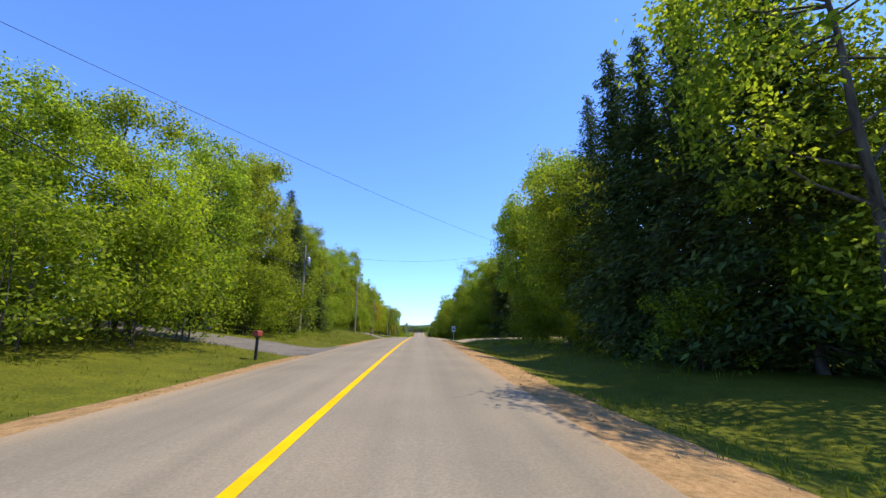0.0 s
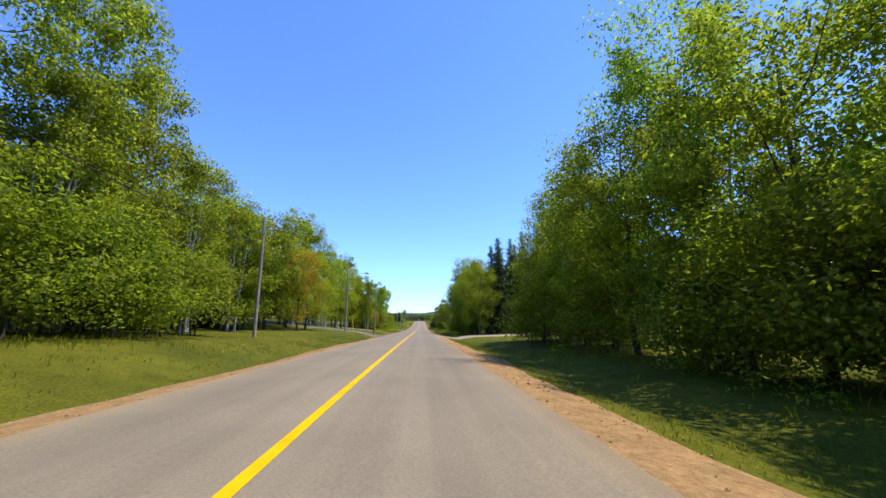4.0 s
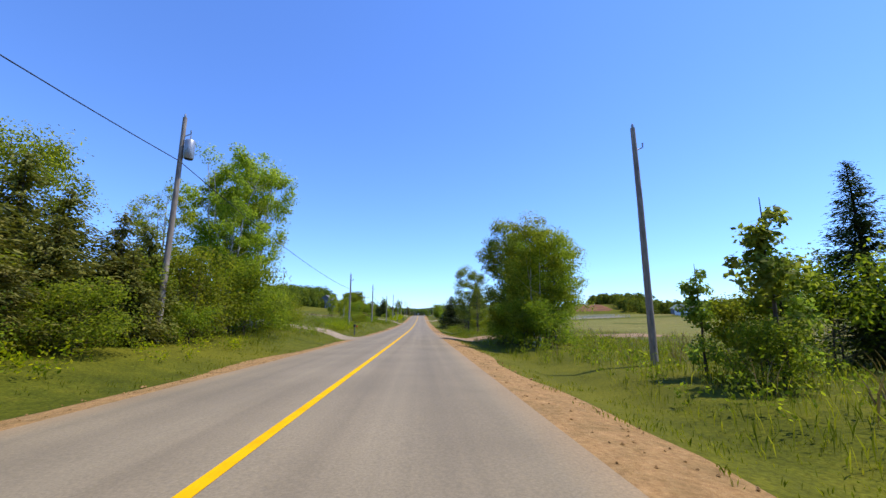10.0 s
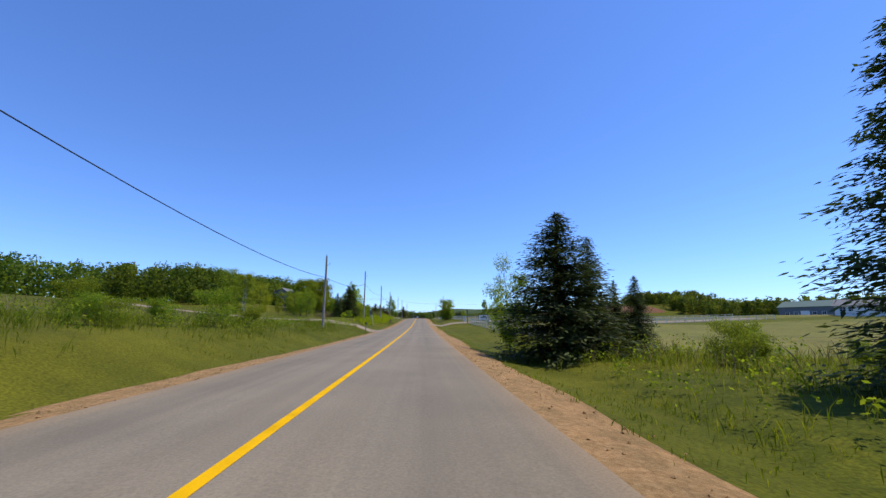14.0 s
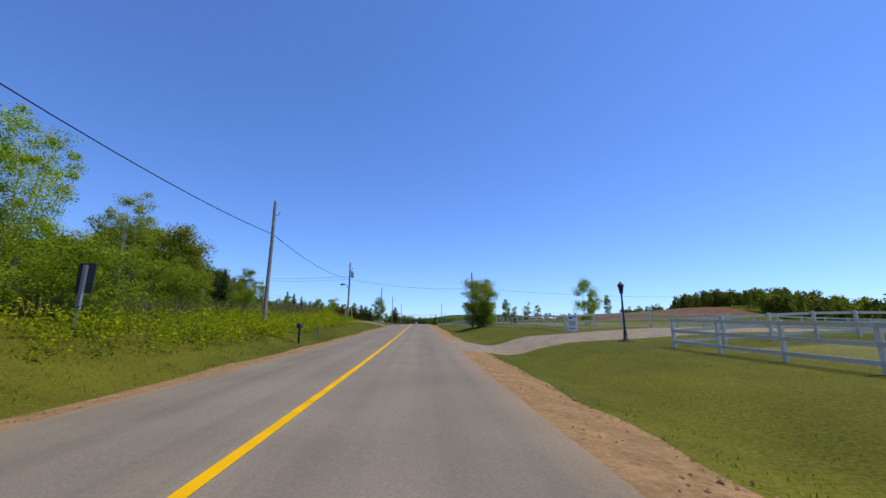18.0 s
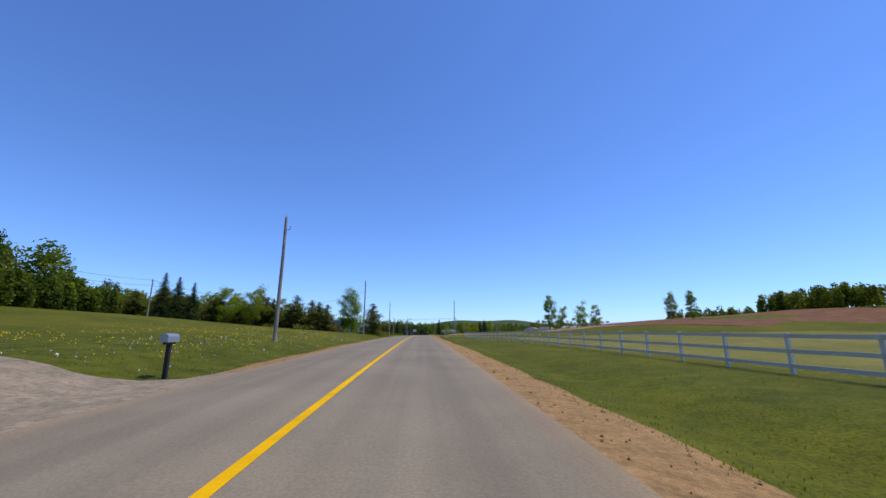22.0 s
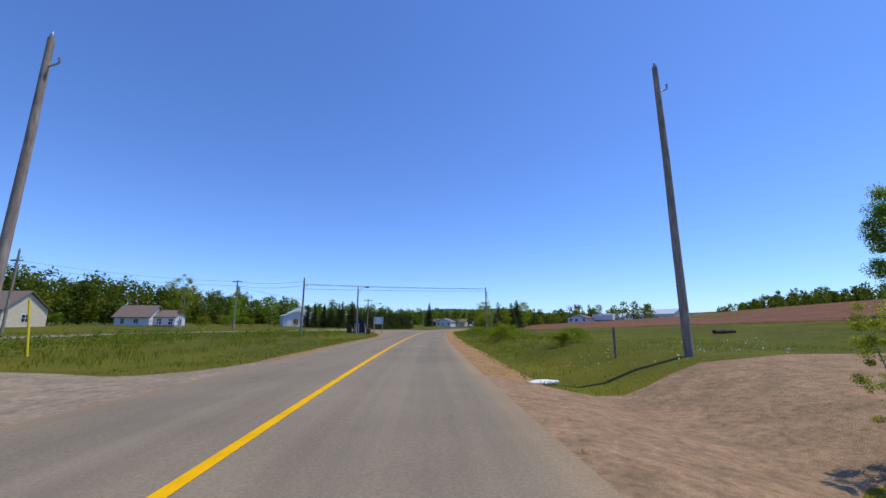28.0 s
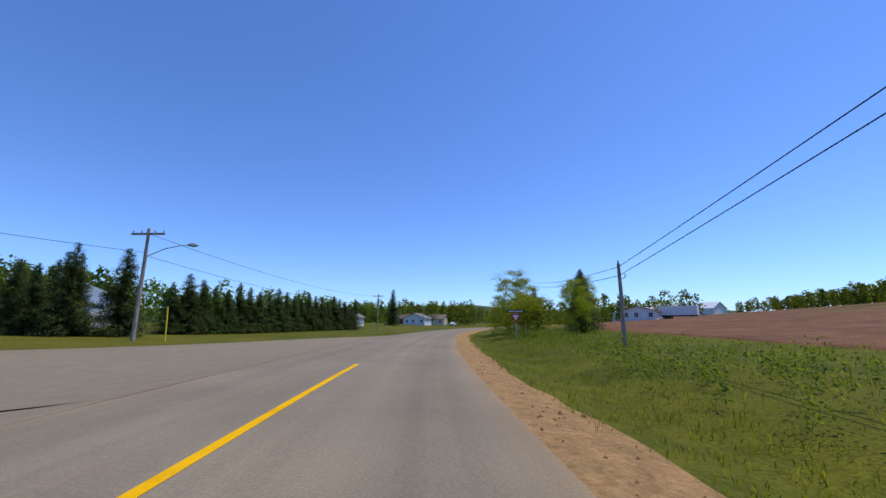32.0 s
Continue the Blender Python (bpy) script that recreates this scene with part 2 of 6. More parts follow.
# ---- mesh helpers ----
def mesh_from(name, verts, faces, mat=None, mats=None, index=None, smooth_faces=False, uv=None):
    me = bpy.data.meshes.new(name)
    verts, faces = np.asarray(verts, np.float32), np.asarray(faces, np.int32)
    k = faces.shape[1]
    me.vertices.add(len(verts))
    me.vertices.foreach_set("co", verts.ravel())
    me.loops.add(faces.size)
    me.loops.foreach_set("vertex_index", faces.ravel())
    me.polygons.add(len(faces))
    me.polygons.foreach_set("loop_start", np.arange(0, faces.size, k, dtype=np.int32))
    for m in mats or ([mat] if mat else []):
        me.materials.append(m)
    if index is not None:
        me.polygons.foreach_set("material_index", np.asarray(index, np.int32))
    me.polygons.foreach_set("use_smooth", np.full(len(faces), smooth_faces))
    if uv is not None:
        me.uv_layers.new().data.foreach_set("uv", np.asarray(uv, np.float32)[faces.ravel()].ravel())
    me.update(calc_edges=True)
    return me


def child(name, me, parent, label="", m=None):
    ob = new(name, me)
    ob.parent = parent
    if m is not None:
        ob.matrix_local = m
    if label:
        tagged(ob, label)
    return ob


def part(name, bm, mat, parent, label="", smooth_faces=False):
    """Links a bmesh as one mesh object under a thing or a part."""
    me = bpy.data.meshes.new(name)
    for f in bm.faces:
        f.smooth = smooth_faces
    bm.to_mesh(me)
    bm.free()
    me.materials.append(mat)
    return child(name, me, parent, label)


def box(x0, y0, z0, x1, y1, z1, bevel=0.0, bm=None):
    out = bm or bmesh.new()
    made = bmesh.ops.create_cube(out, size=1, matrix=Matrix.Translation(((x0 + x1) / 2, (y0 + y1) / 2, (z0 + z1) / 2)) @ Matrix.Diagonal((abs(x1 - x0), abs(y1 - y0), abs(z1 - z0), 1)))
    if bevel:
        bmesh.ops.bevel(out, geom=list({e for v in made["verts"] for e in v.link_edges}), offset=bevel, segments=2, affect='EDGES')
    return out


def tube(points, radii, sides=8, cap=True):
    """Rings along points: verts and quad faces."""
    pts, vs, fs = [Vector(p) for p in points], [], []
    for i, p in enumerate(pts):
        d = (pts[min(i + 1, len(pts) - 1)] - pts[max(i - 1, 0)]).normalized()
        u = d.cross(Vector((0, 1, 0)) if abs(d.y) < .9 else Vector((1, 0, 0))).normalized()
        w = d.cross(u)
        for k in range(sides):
            a = 2 * math.pi * k / sides
            vs.append(p + (u * math.cos(a) + w * math.sin(a)) * radii[i])
    for i in range(len(pts) - 1):
        for k in range(sides):
            fs.append((i * sides + k, i * sides + (k + 1) % sides, (i + 1) * sides + (k + 1) % sides, (i + 1) * sides + k))
    return vs, fs


def tubes(name, runs, mat, sides=6):
    vs, fs = [], []
    for points, radii in runs:
        v, f = tube(points, radii, sides)
        fs += [tuple(i + len(vs) for i in q) for q in f]
        vs += v
    return mesh_from(name, [tuple(v) for v in vs], fs, mat, smooth_faces=True)


def leaf_quads(rng, centres, spread, size, flat=0.0, stretch=1.0):
    """Small bent leaf sprays: a quad each, at random turns, round the centres."""
    c = np.asarray(centres, float)
    k = len(c)
    way = rng.normal(0, 1, (k, 3))
    way *= (rng.random(k) ** .45 * 1.75)[:, None] / np.linalg.norm(way, axis=1)[:, None]
    p = c + way * spread
    # blades turn roughly outwards and up to the light
    up = way * .45 + np.array([0, 0, .3 + flat]) + rng.normal(0, .5, (k, 3))
    up /= np.linalg.norm(up, axis=1)[:, None]
    u = np.cross(up, rng.normal(0, 1, (k, 3)))
    u /= np.linalg.norm(u, axis=1)[:, None]
    w = np.cross(up, u)
    sz = (size * rng.uniform(.55, 1.25, k))[:, None]
    v = np.stack([p - u * sz * stretch, p + w * sz * .55, p + u * sz * stretch, p - w * sz * .55], 1).reshape(-1, 3)
    return v, np.arange(4 * k).reshape(-1, 4)


# ---- plants ----
def broadleaf(name, seed, h, r, low, leaves, size, shape="round", stems=1, leaf=None, bark=None, label="", clumps=70, dense=.6, slim=1.0):
    """A tree of height h with a crown of radius r that starts at low: tapered stems with limbs, and clumps of leaf sprays."""
    rng = np.random.default_rng(seed)
    top = new(name)
    runs, tips = [], []
    for k in range(stems):
        a0 = rng.uniform(0, 6.28)
        lean = rng.uniform(.0, .10) * h * slim if stems > 1 else rng.uniform(0, .04) * h
        base = np.array([math.cos(a0), math.sin(a0), 0]) * (.0 if stems == 1 else .35)
        hh = h * rng.uniform(.82, .96)
        line = [base + np.array([math.cos(a0) * lean * u * u, math.sin(a0) * lean * u * u, hh * u]) + np.r_[rng.normal(0, .007 * h, 2) * (u > 0), 0] for u in np.linspace(0, 1, 7)]
        r0 = h * .0125 * slim / (stems ** .4)
        runs.append((line, [r0 * (1.25 if i == 0 else 1) * (1 - .86 * i / 6) for i in range(7)]))
        for j in range(int(13 / stems) + 4):
            u = rng.uniform(low / h * .9, .95)
            i = min(int(u * 6), 5)
            p = line[i] + (line[i + 1] - line[i]) * (u * 6 - i)
            a = rng.uniform(0, 6.28)
            reach = r * rng.uniform(.55, .95) * envelope(shape, (u * hh - low) / max(h - low, .1))
            rise = reach * rng.uniform(.35, 1.0)
            q = p + np.array([math.cos(a) * reach, math.sin(a) * reach, rise])
            mid = (p + q) / 2 + np.array([0, 0, -.12 * reach])
            rr = r0 * .42 * (1 - u * .6)
            runs.append(([p, mid, q], [rr, rr * .6, rr * .2]))
            tips += [q, mid * .4 + q * .6]
    child("trunk", tubes("trunk", runs, bark or BARK, 6), top)
    cs = []
    for q in tips:
        cs.append(q)
    while len(cs) < clumps:
        u = rng.uniform(0, 1) ** .85
        a, e = rng.uniform(0, 6.28), envelope(shape, u) * r
        d = e * rng.uniform(.45, 1.0) ** .5
        cs.append(np.array([math.cos(a) * d, math.sin(a) * d, low + u * (h - low)]))
    cs = np.array(cs)
    cs += rng.normal(0, .04 * h, cs.shape) * .5
    pick = rng.integers(0, len(cs), leaves)
    sp = (r * .20 * rng.uniform(.5, 1.25, len(cs)))[pick][:, None] * np.array([1, 1, .75])
    v, f = leaf_quads(rng, cs[pick], sp * dense / .6, size, .2)
    v[:, 2] = np.maximum(v[:, 2], .25)
    child("crown", mesh_from("crown", v, f, leaf or LEAF), top)
    return tagged(top, label, "tree")


def envelope(shape, u):
    u = min(max(u, 0), 1)
    if shape == "tall":
        return .45 + .55 * math.sin(math.pi * min(1, u * .9 + .12)) if u < .9 else .35
    if shape == "cone":
        return 1 - .85 * u
    if shape == "bush":
        return math.sqrt(max(0, 1 - u * u)) * .95 + .05
    return max(.15, math.sin(math.pi * (.14 + .80 * u)) ** .7)


def spruce(name, seed, h, r, low=.05, whorl=.32, needle=None, droop=.25, label="", thick=1.0, ragged=.15):
    """A conifer: a straight tapered trunk, whorls of boughs that get shorter upwards, each with hanging needle sprays."""
    rng = np.random.default_rng(seed)
    top = new(name)
    runs = [([(0, 0, 0), (rng.normal(0, .05), rng.normal(0, .05), h * .5), (0, 0, h)], [h * .013, h * .008, .015])]
    pts, dirs, sizes = [], [], []
    z = low * h
    while z < h - .12:
        u = (z - low * h) / (h * (1 - low))
        k = 7 if u < .7 else 5
        for j in range(k):
            a = rng.uniform(0, 6.28)
            reach = r * ((1 - u) ** .82 * .95 + .05) * rng.uniform(1 - ragged * 1.6, 1 + ragged)
            zz = z + rng.uniform(-.2, .2) * whorl
            d = np.array([math.cos(a), math.sin(a), 0])
            dr = -droop * reach * (1 - u) + .25 * reach * u
            q = np.array([0, 0, zz]) + d * reach + np.array([0, 0, dr])
            if j % 2 == 0 and reach > .5:
                runs.append(([(0, 0, zz), tuple(q)], [.012 * reach + .006, .004]))
            m = max(8, int(reach * 58 * thick))
            for i in range(m):
                f = (i + .7) / m
                pts.append(np.array([0, 0, zz]) * (1 - f) + q * f + rng.normal(0, .06 + .065 * reach, 3))
                side = rng.normal(0, .55)
                dd = d * math.cos(side) + np.array([-d[1], d[0], 0]) * math.sin(side)
                dirs.append(dd + np.array([0, 0, rng.uniform(-.7, .05)]))
                sizes.append((.125 + .045 * reach * (1 - .4 * f)) * rng.uniform(.6, 1.25))
        z += whorl * (1 - .45 * u)
    p, d, sz = np.array(pts), np.array(dirs), np.array(sizes)[:, None]
    d /= np.linalg.norm(d, axis=1)[:, None]
    d += rng.normal(0, .22, d.shape)
    d /= np.linalg.norm(d, axis=1)[:, None]
    w = np.cross(d, rng.normal(0, .5, d.shape) + [0, 0, 1])
    w /= np.linalg.norm(w, axis=1)[:, None]
    v = np.stack([p - d * sz * .35, p + w * sz * .22 + d * sz * .15, p + d * sz * 1.1, p - w * sz * .22 + d * sz * .15], 1).reshape(-1, 3)
    child("trunk", tubes("trunk", runs, BARK, 5), top)
    child("crown", mesh_from("crown", v, np.arange(len(v)).reshape(-1, 4), needle or NEEDLE), top)
    return tagged(top, label, "tree")


def put(ob, m):
    ob.matrix_basis = m
    return ob


class Kind:
    """A kind of plant in a few built forms, set down again and again at different sizes and turns."""

    def __init__(self, height, *forms, wide=1.0):
        self.wide = wide
        self.height, self.forms, self.used, self.rng = height, forms, set(), random.Random(len(forms) + int(height * 10))

    def at(self, t, o, h, wide=None, label=""):
        f = self.forms[self.rng.randrange(len(self.forms))]
        wide = (wide or min(1.0, (12 / h) ** .6)) * (self.wide if h < 10 else 1.0)
        m = spot(SPEED * t, o, self.rng.uniform(0, 360), h / self.height * wide, h / self.height, -.05)
        if f not in self.used:
            self.used.add(f)
            ob = put(f, m)
        else:
            ob = copy_thing(f, m @ Matrix.Diagonal([1 / v for v in f.scale] + [1]))
        if label:
            tagged(ob, label)
        return ob


# ---- large structure ----
def strip(name, ss, os_, mat, lift=0.0, height=None, smooth_faces=True):
    ss, os_ = np.asarray(ss, float), np.asarray(os_, float)
    S, O = np.meshgrid(ss, os_, indexing="ij")
    x, y = xy(S, O)
    z = (height or ground_z)(S, O) + lift
    n, k = S.shape
    i = np.arange(n * k).reshape(n, k)
    f = np.stack([i[:-1, :-1], i[:-1, 1:], i[1:, 1:], i[1:, :-1]], -1).reshape(-1, 4)
    v = np.stack([x, y, z], -1).reshape(-1, 3)
    return new(name, mesh_from(name, v, f, mat, smooth_faces=smooth_faces, uv=np.stack([O, S], -1).reshape(-1, 2)))


def build_ground():
    ss = np.r_[np.arange(-160, 620, 2.5), np.arange(620, 1000, 12), np.arange(1000, 2400, 100)]
    side = np.r_[0, 2, 3.4, 4.0, 4.8, 5.5, 6.2, 7, 8, 9.5, 11, 13, 16, 20, 25, 31, 40, 52, 70, 95, 130, 180, 260, 400, 700, 1200, 1800]
    os_ = np.r_[-side[:0:-1], side]
    S, O = np.meshgrid(ss, os_, indexing="ij")
    x, y = xy(S, np.clip(O, -180, 180))
    far = np.sign(O) * np.clip(np.abs(O) - 180, 0, None)
    h = heading(S, True)
    x, y = x + far * np.cos(h), y - far * np.sin(h)
    z = ground_z(S, O) - .02 * (np.abs(O) < 3.5)
    n, k = S.shape
    i = np.arange(n * k).reshape(n, k)
    f = np.stack([i[:-1, :-1], i[:-1, 1:], i[1:, 1:], i[1:, :-1]], -1).reshape(-1, 4)
    ob = new("ground", mesh_from("ground", np.stack([x, y, z], -1).reshape(-1, 3), f, GRASS, smooth_faces=True))
    tagged(ob, "grassy verges and meadows beside the country road", "ground", kind="structure")


def edge_strip(name, s0, s1, side, inner, outer, mat, lift, seed, wobble=.35, step=1.2):
    """A strip along the road whose outer edge wanders."""
    rng = np.random.default_rng(seed)
    ss = np.arange(s0, s1, step)
    w = np.convolve(rng.normal(0, 1, len(ss) + 8), np.ones(5) / 5, 'same')[4:4 + len(ss)] * wobble
    fr = np.array([0, .35, .7, 1.0])
    edge = np.convolve(rng.normal(0, 1, len(ss) + 6), np.ones(3) / 3, 'same')[3:3 + len(ss)] * wobble * .22
    O = side * (inner + edge[:, None] * (1 - fr[None]) + (outer - inner + w)[:, None] * fr[None])
    S = np.repeat(ss[:, None], 4, 1)
    x, y = xy(S, O)
    z = ground_z(S, O) + lift
    z[:, -1] -= .03
    i = np.arange(S.size).reshape(S.shape)
    f = np.stack([i[:-1, :-1], i[:-1, 1:], i[1:, 1:], i[1:, :-1]], -1).reshape(-1, 4)
    if side < 0:
        f = f[:, ::-1]
    return new(name, mesh_from(name, np.stack([x, y, z], -1).reshape(-1, 3), f, mat, smooth_faces=True))


build_ground()
road = strip("road", np.arange(-160, 900, 3.0), [-3.6, -3.0, -2, -1, 0, 1, 2, 3.0, 3.6], ASPHALT, .012, lambda S, O: road_z(S) - .02 * np.abs(O))
tagged(road, "grey-brown asphalt two-lane road with dusty edges", "road", kind="structure")
for side, nm in ((1, "right"), (-1, "left")):
    tagged(edge_strip("road_shoulder", -160, 800 if side > 0 else 528, side, 3.5, 5.1 if side > 0 else 4.75, GRAVEL, .02, 5 + side), "red-brown gravel shoulder along the road", "shoulder", kind="structure")
line = strip("centre_line", np.arange(-160, SPEED * 32 + 16, 3.0), [-.075, .075], YELLOW, .018, lambda S, O: road_z(S) - .02 * np.abs(O))
tagged(line, "solid yellow painted line along the road", "road marking", kind="structure")

# ---- trees and shrubs by the road ----
GREEN_TREE = "leafy green roadside tree with a full summer crown"
broad = Kind(12.0,
             broadleaf("broadleaf_tree", 1, 12, 3.3, 1.6, 20500, .092, "round", 1, LEAF, BARK, GREEN_TREE, 95),
             broadleaf("broadleaf_tree", 2, 12, 2.9, 1.2, 20500, .092, "round", 2, LEAF, BARK, GREEN_TREE, 90),
             broadleaf("broadleaf_tree", 3, 12, 3.6, 2.2, 20500, .092, "round", 1, LEAF, BARK, GREEN_TREE, 100),
             broadleaf("broadleaf_tree", 4, 12, 3.0, 1.0, 20500, .092, "tall", 3, LEAF, BIRCH_BARK, GREEN_TREE, 85))
birch = Kind(14.0,
             broadleaf("birch_tree", 11, 14, 2.8, 4.0, 12500, .09, "tall", 3, LEAF_BIRCH, BIRCH_BARK, "slender birch tree with white trunks and airy leaves", 75, .55),
             broadleaf("birch_tree", 12, 14, 2.5, 3.2, 12500, .09, "tall", 2, LEAF_BIRCH, BIRCH_BARK, "slender birch tree with white trunks and airy leaves", 68, .55))
yellow = Kind(9.0, broadleaf("maple_tree", 21, 9, 3.0, 1.3, 16400, .07, "round", 1, LEAF_YELLOW, BARK, "yellow-green maple tree with a rounded crown", 70, .75))
rust = Kind(9.0, broadleaf("rusty_leaved_tree", 31, 9, 2.7, 1.6, 16400, .07, "round", 1, LEAF_RUST, BARK, "small tree with rusty orange young leaves", 80))
poplars = Kind(12.0, broadleaf("poplar_tree", 41, 12, 1.9, 1.2, 22000, .10, "tall", 1, LEAF_GREY, BARK, "narrow upright poplar tree with grey-green leaves", 100, .9),
               broadleaf("poplar_tree", 42, 12, 2.2, 1.6, 22000, .10, "tall", 2, LEAF_GREY, BIRCH_BARK, "narrow upright poplar tree with grey-green leaves", 100, .9))
aspen = Kind(11.0, broadleaf("aspen_tree", 51, 11, 2.8, 2.6, 24000, .085, "round", 1, LEAF_GREY, BARK, "open-crowned aspen tree with gaps between its boughs", 90, .6, .6))
shrubs = Kind(3.5,
              broadleaf("leafy_shrub", 61, 3.5, 2.0, .15, 6800, .07, "bush", 4, LEAF_BUSH, BARK, "dense green roadside shrub", 60, .8),
              broadleaf("leafy_shrub", 62, 3.5, 1.7, .1, 6400, .07, "bush", 3, LEAF_BUSH, BARK, "dense green roadside shrub", 50, .8))
spruces = Kind(12.0,
               spruce("spruce_tree", 71, 12, 2.7, label="dark green conical spruce tree with drooping boughs"),
               spruce("spruce_tree", 72, 12, 2.4, label="dark green conical spruce tree with drooping boughs", ragged=.25),
               spruce("spruce_tree", 73, 12, 3.0, low=.03, label="dark green conical spruce tree with drooping boughs"), wide=1.25)
pines = Kind(5.5,
             spruce("young_pine_tree", 81, 5.5, 2.0, .02, .34, NEEDLE_PINE, -.15, "bushy young pine tree with brownish green needles", 1.2, .3),
             spruce("young_pine_tree", 82, 5.5, 1.8, .02, .34, NEEDLE_PINE, -.1, "bushy young pine tree with brownish green needles", 1.2, .3))
back_trees = Kind(12.0,
                  broadleaf("broadleaf_tree", 91, 12, 3.2, 1.0, 5200, .175, "round", 1, LEAF, BARK, "leafy green tree deep in the roadside wood", 80),
                  broadleaf("broadleaf_tree", 92, 12, 3.0, .8, 5200, .175, "tall", 2, LEAF, BARK, "leafy green tree deep in the roadside wood", 80))
full_trees = Kind(7.0, broadleaf("broadleaf_tree", 101, 7, 2.6, .4, 12000, .088, "round", 3, LEAF, BARK, "full rounded green tree standing alone", 58, .72),
                  broadleaf("broadleaf_tree", 102, 7, 2.4, .6, 10000, .088, "round", 2, LEAF, BARK, "full rounded green tree standing alone", 48, .7))
yard_trees = Kind(14.0, broadleaf("broadleaf_tree", 141, 14, 3.4, 4.6, 12500, .12, "tall", 3, LEAF_BIRCH, BARK, "tall leafy tree with bare grey trunks beside the yard", 95, .6, .55),
                  broadleaf("broadleaf_tree", 142, 14, 3.0, 4.2, 12500, .12, "tall", 2, LEAF_BIRCH, BARK, "tall leafy tree with bare grey trunks beside the yard", 90, .6, .55))
dense_trees = Kind(9.0, broadleaf("broadleaf_tree", 151, 9, 3.7, .8, 30000, .13, "round", 1, LEAF_BUSH, BARK, "dense round-crowned dark green tree above the bank", 150, .75))
saplings = Kind(5.0, broadleaf("poplar_sapling", 111, 5, .8, .4, 1500, .1, "cone", 1, LEAF_GREY, BARK, "thin upright poplar sapling", 34, .8))
bare_trees = Kind(7.0, broadleaf("bare_tree", 121, 7, 2.2, 1.6, 60, .06, "tall", 3, LEAF_RUST, BARK, "leafless dead tree with thin grey branches", 40))
for t, o, h in [(0.43, 11.3, 13), (0.55, 13.8, 9.2), (0.79, -13.3, 9.6), (1.03, -15.3, 11), (1.13, -13.3, 11.8), (1.47, 12.3, 13), (1.53, -13.8, 13.4), (1.68, 13.8, 13.3), (1.84, 13.8, 16), (1.91, -15.3, 15.7), (2, 14.3, 17.5), (2.11, -14.3, 12.6), (2.3, -15.3, 17.5), (2.91, -14.8, 12.1), (3.11, -15.8, 13.8), (3.27, -15.8, 14.4), (3.44, -15.3, 12.4), (3.56, 14.3, 9.1), (3.67, 14.8, 11.4), (3.76, -14.3, 11.9), (3.77, 14.3, 13), (4, 14.3, 13.8), (4.13, -15, 15.1), (4.23, 13.3, 13.8), (4.29, -15, 13.7), (4.46, -15, 11.8), (4.78, -15, 15.2), (4.93, 13.3, 16.7)]:
    broad.at(t, o, h)
for t, o, h in [(5.07, -15, 17.5), (5.29, -15.3, 15), (7.47, -15.3, 14.7), (7.86, 11.3, 12.7), (7.88, -15.3, 12.2), (8.12, 13.3, 9.6), (8.29, 11.8, 13), (8.33, -22, 11.6), (8.4, -15, 11.3), (8.44, 12.8, 9), (8.49, -24, 10.9), (8.56, 12.8, 11), (8.77, 11.8, 14.7), (8.8, -20, 13.5), (9.01, 10.8, 10.5), (9.01, 12.8, 14.7), (9.17, -20, 12.7), (9.37, -15, 13.5), (9.4, 11.8, 17.5), (9.61, 12.8, 11.9), (9.71, -17, 16.8), (9.78, 12.8, 14.5), (9.97, 12.3, 12.8), (10.29, -20, 8.5), (10.4, -15, 8.5), (10.8, -19, 8.5), (10.92, -15, 8.5), (17.15, -22, 5.9), (17.52, -27, 7.1), (18.86, -22, 6.0)]:
    broad.at(t, o, h)
for t, o, h in [(18.9, -28, 2.7), (19.38, -24, 5.4), (20.03, -30, 5.4), (20.33, -25, 5.0), (20.33, -22, 4.4), (20.55, -25, 5.4), (20.96, -22, 4), (21.17, -22, 5.6), (21.28, -21, 4.2), (21.82, -20, 3.2), (30.21, 60, 7.5)]:
    broad.at(t, o, h)
for t, o, h in [(1.02, -11, 8.3), (6.74, -12, 9.1), (8.54, -14, 10.9), (13.43, 14.5, 4.2), (18.03, -26, 5.7), (18.72, -12, 5.1), (18.93, -12, 3.2)]:
    yellow.at(t, o, h)
for t, o, h in [(0.62, 12.6, 16), (0.77, 12, 15), (0.88, 13.6, 17), (0.98, 12.5, 16.3), (1.1, 12, 17.1), (1.4, 13, 17.5), (2.41, -13, 15.2), (2.66, -13.5, 14.2), (2.7, -10.5, 4.7), (2.78, -14, 12.7), (2.94, -11.4, 6.5), (3.14, -12.4, 7.5), (3.01, -12, 5), (3.44, 14, 12.8), (8.31, 15, 16.9), (10.77, 18, 7.7), (12.73, 16, 8.5), (12.88, 15, 8.7), (13.17, 15, 7.8), (15.23, 12.5, 3.9), (16.33, -62, 2.9), (16.64, -62, 3), (18.6, -11.9, 6.6), (20.81, -22, 4.8), (21.04, -25, 4.7), (21.08, -22, 4.1), (33.61, -24, 6.8), (33.63, -27, 5.3), (33.65, -29, 5.6), (33.76, -22.5, 7), (38.94, -30, 11.6)]:
    spruces.at(t, o, h)
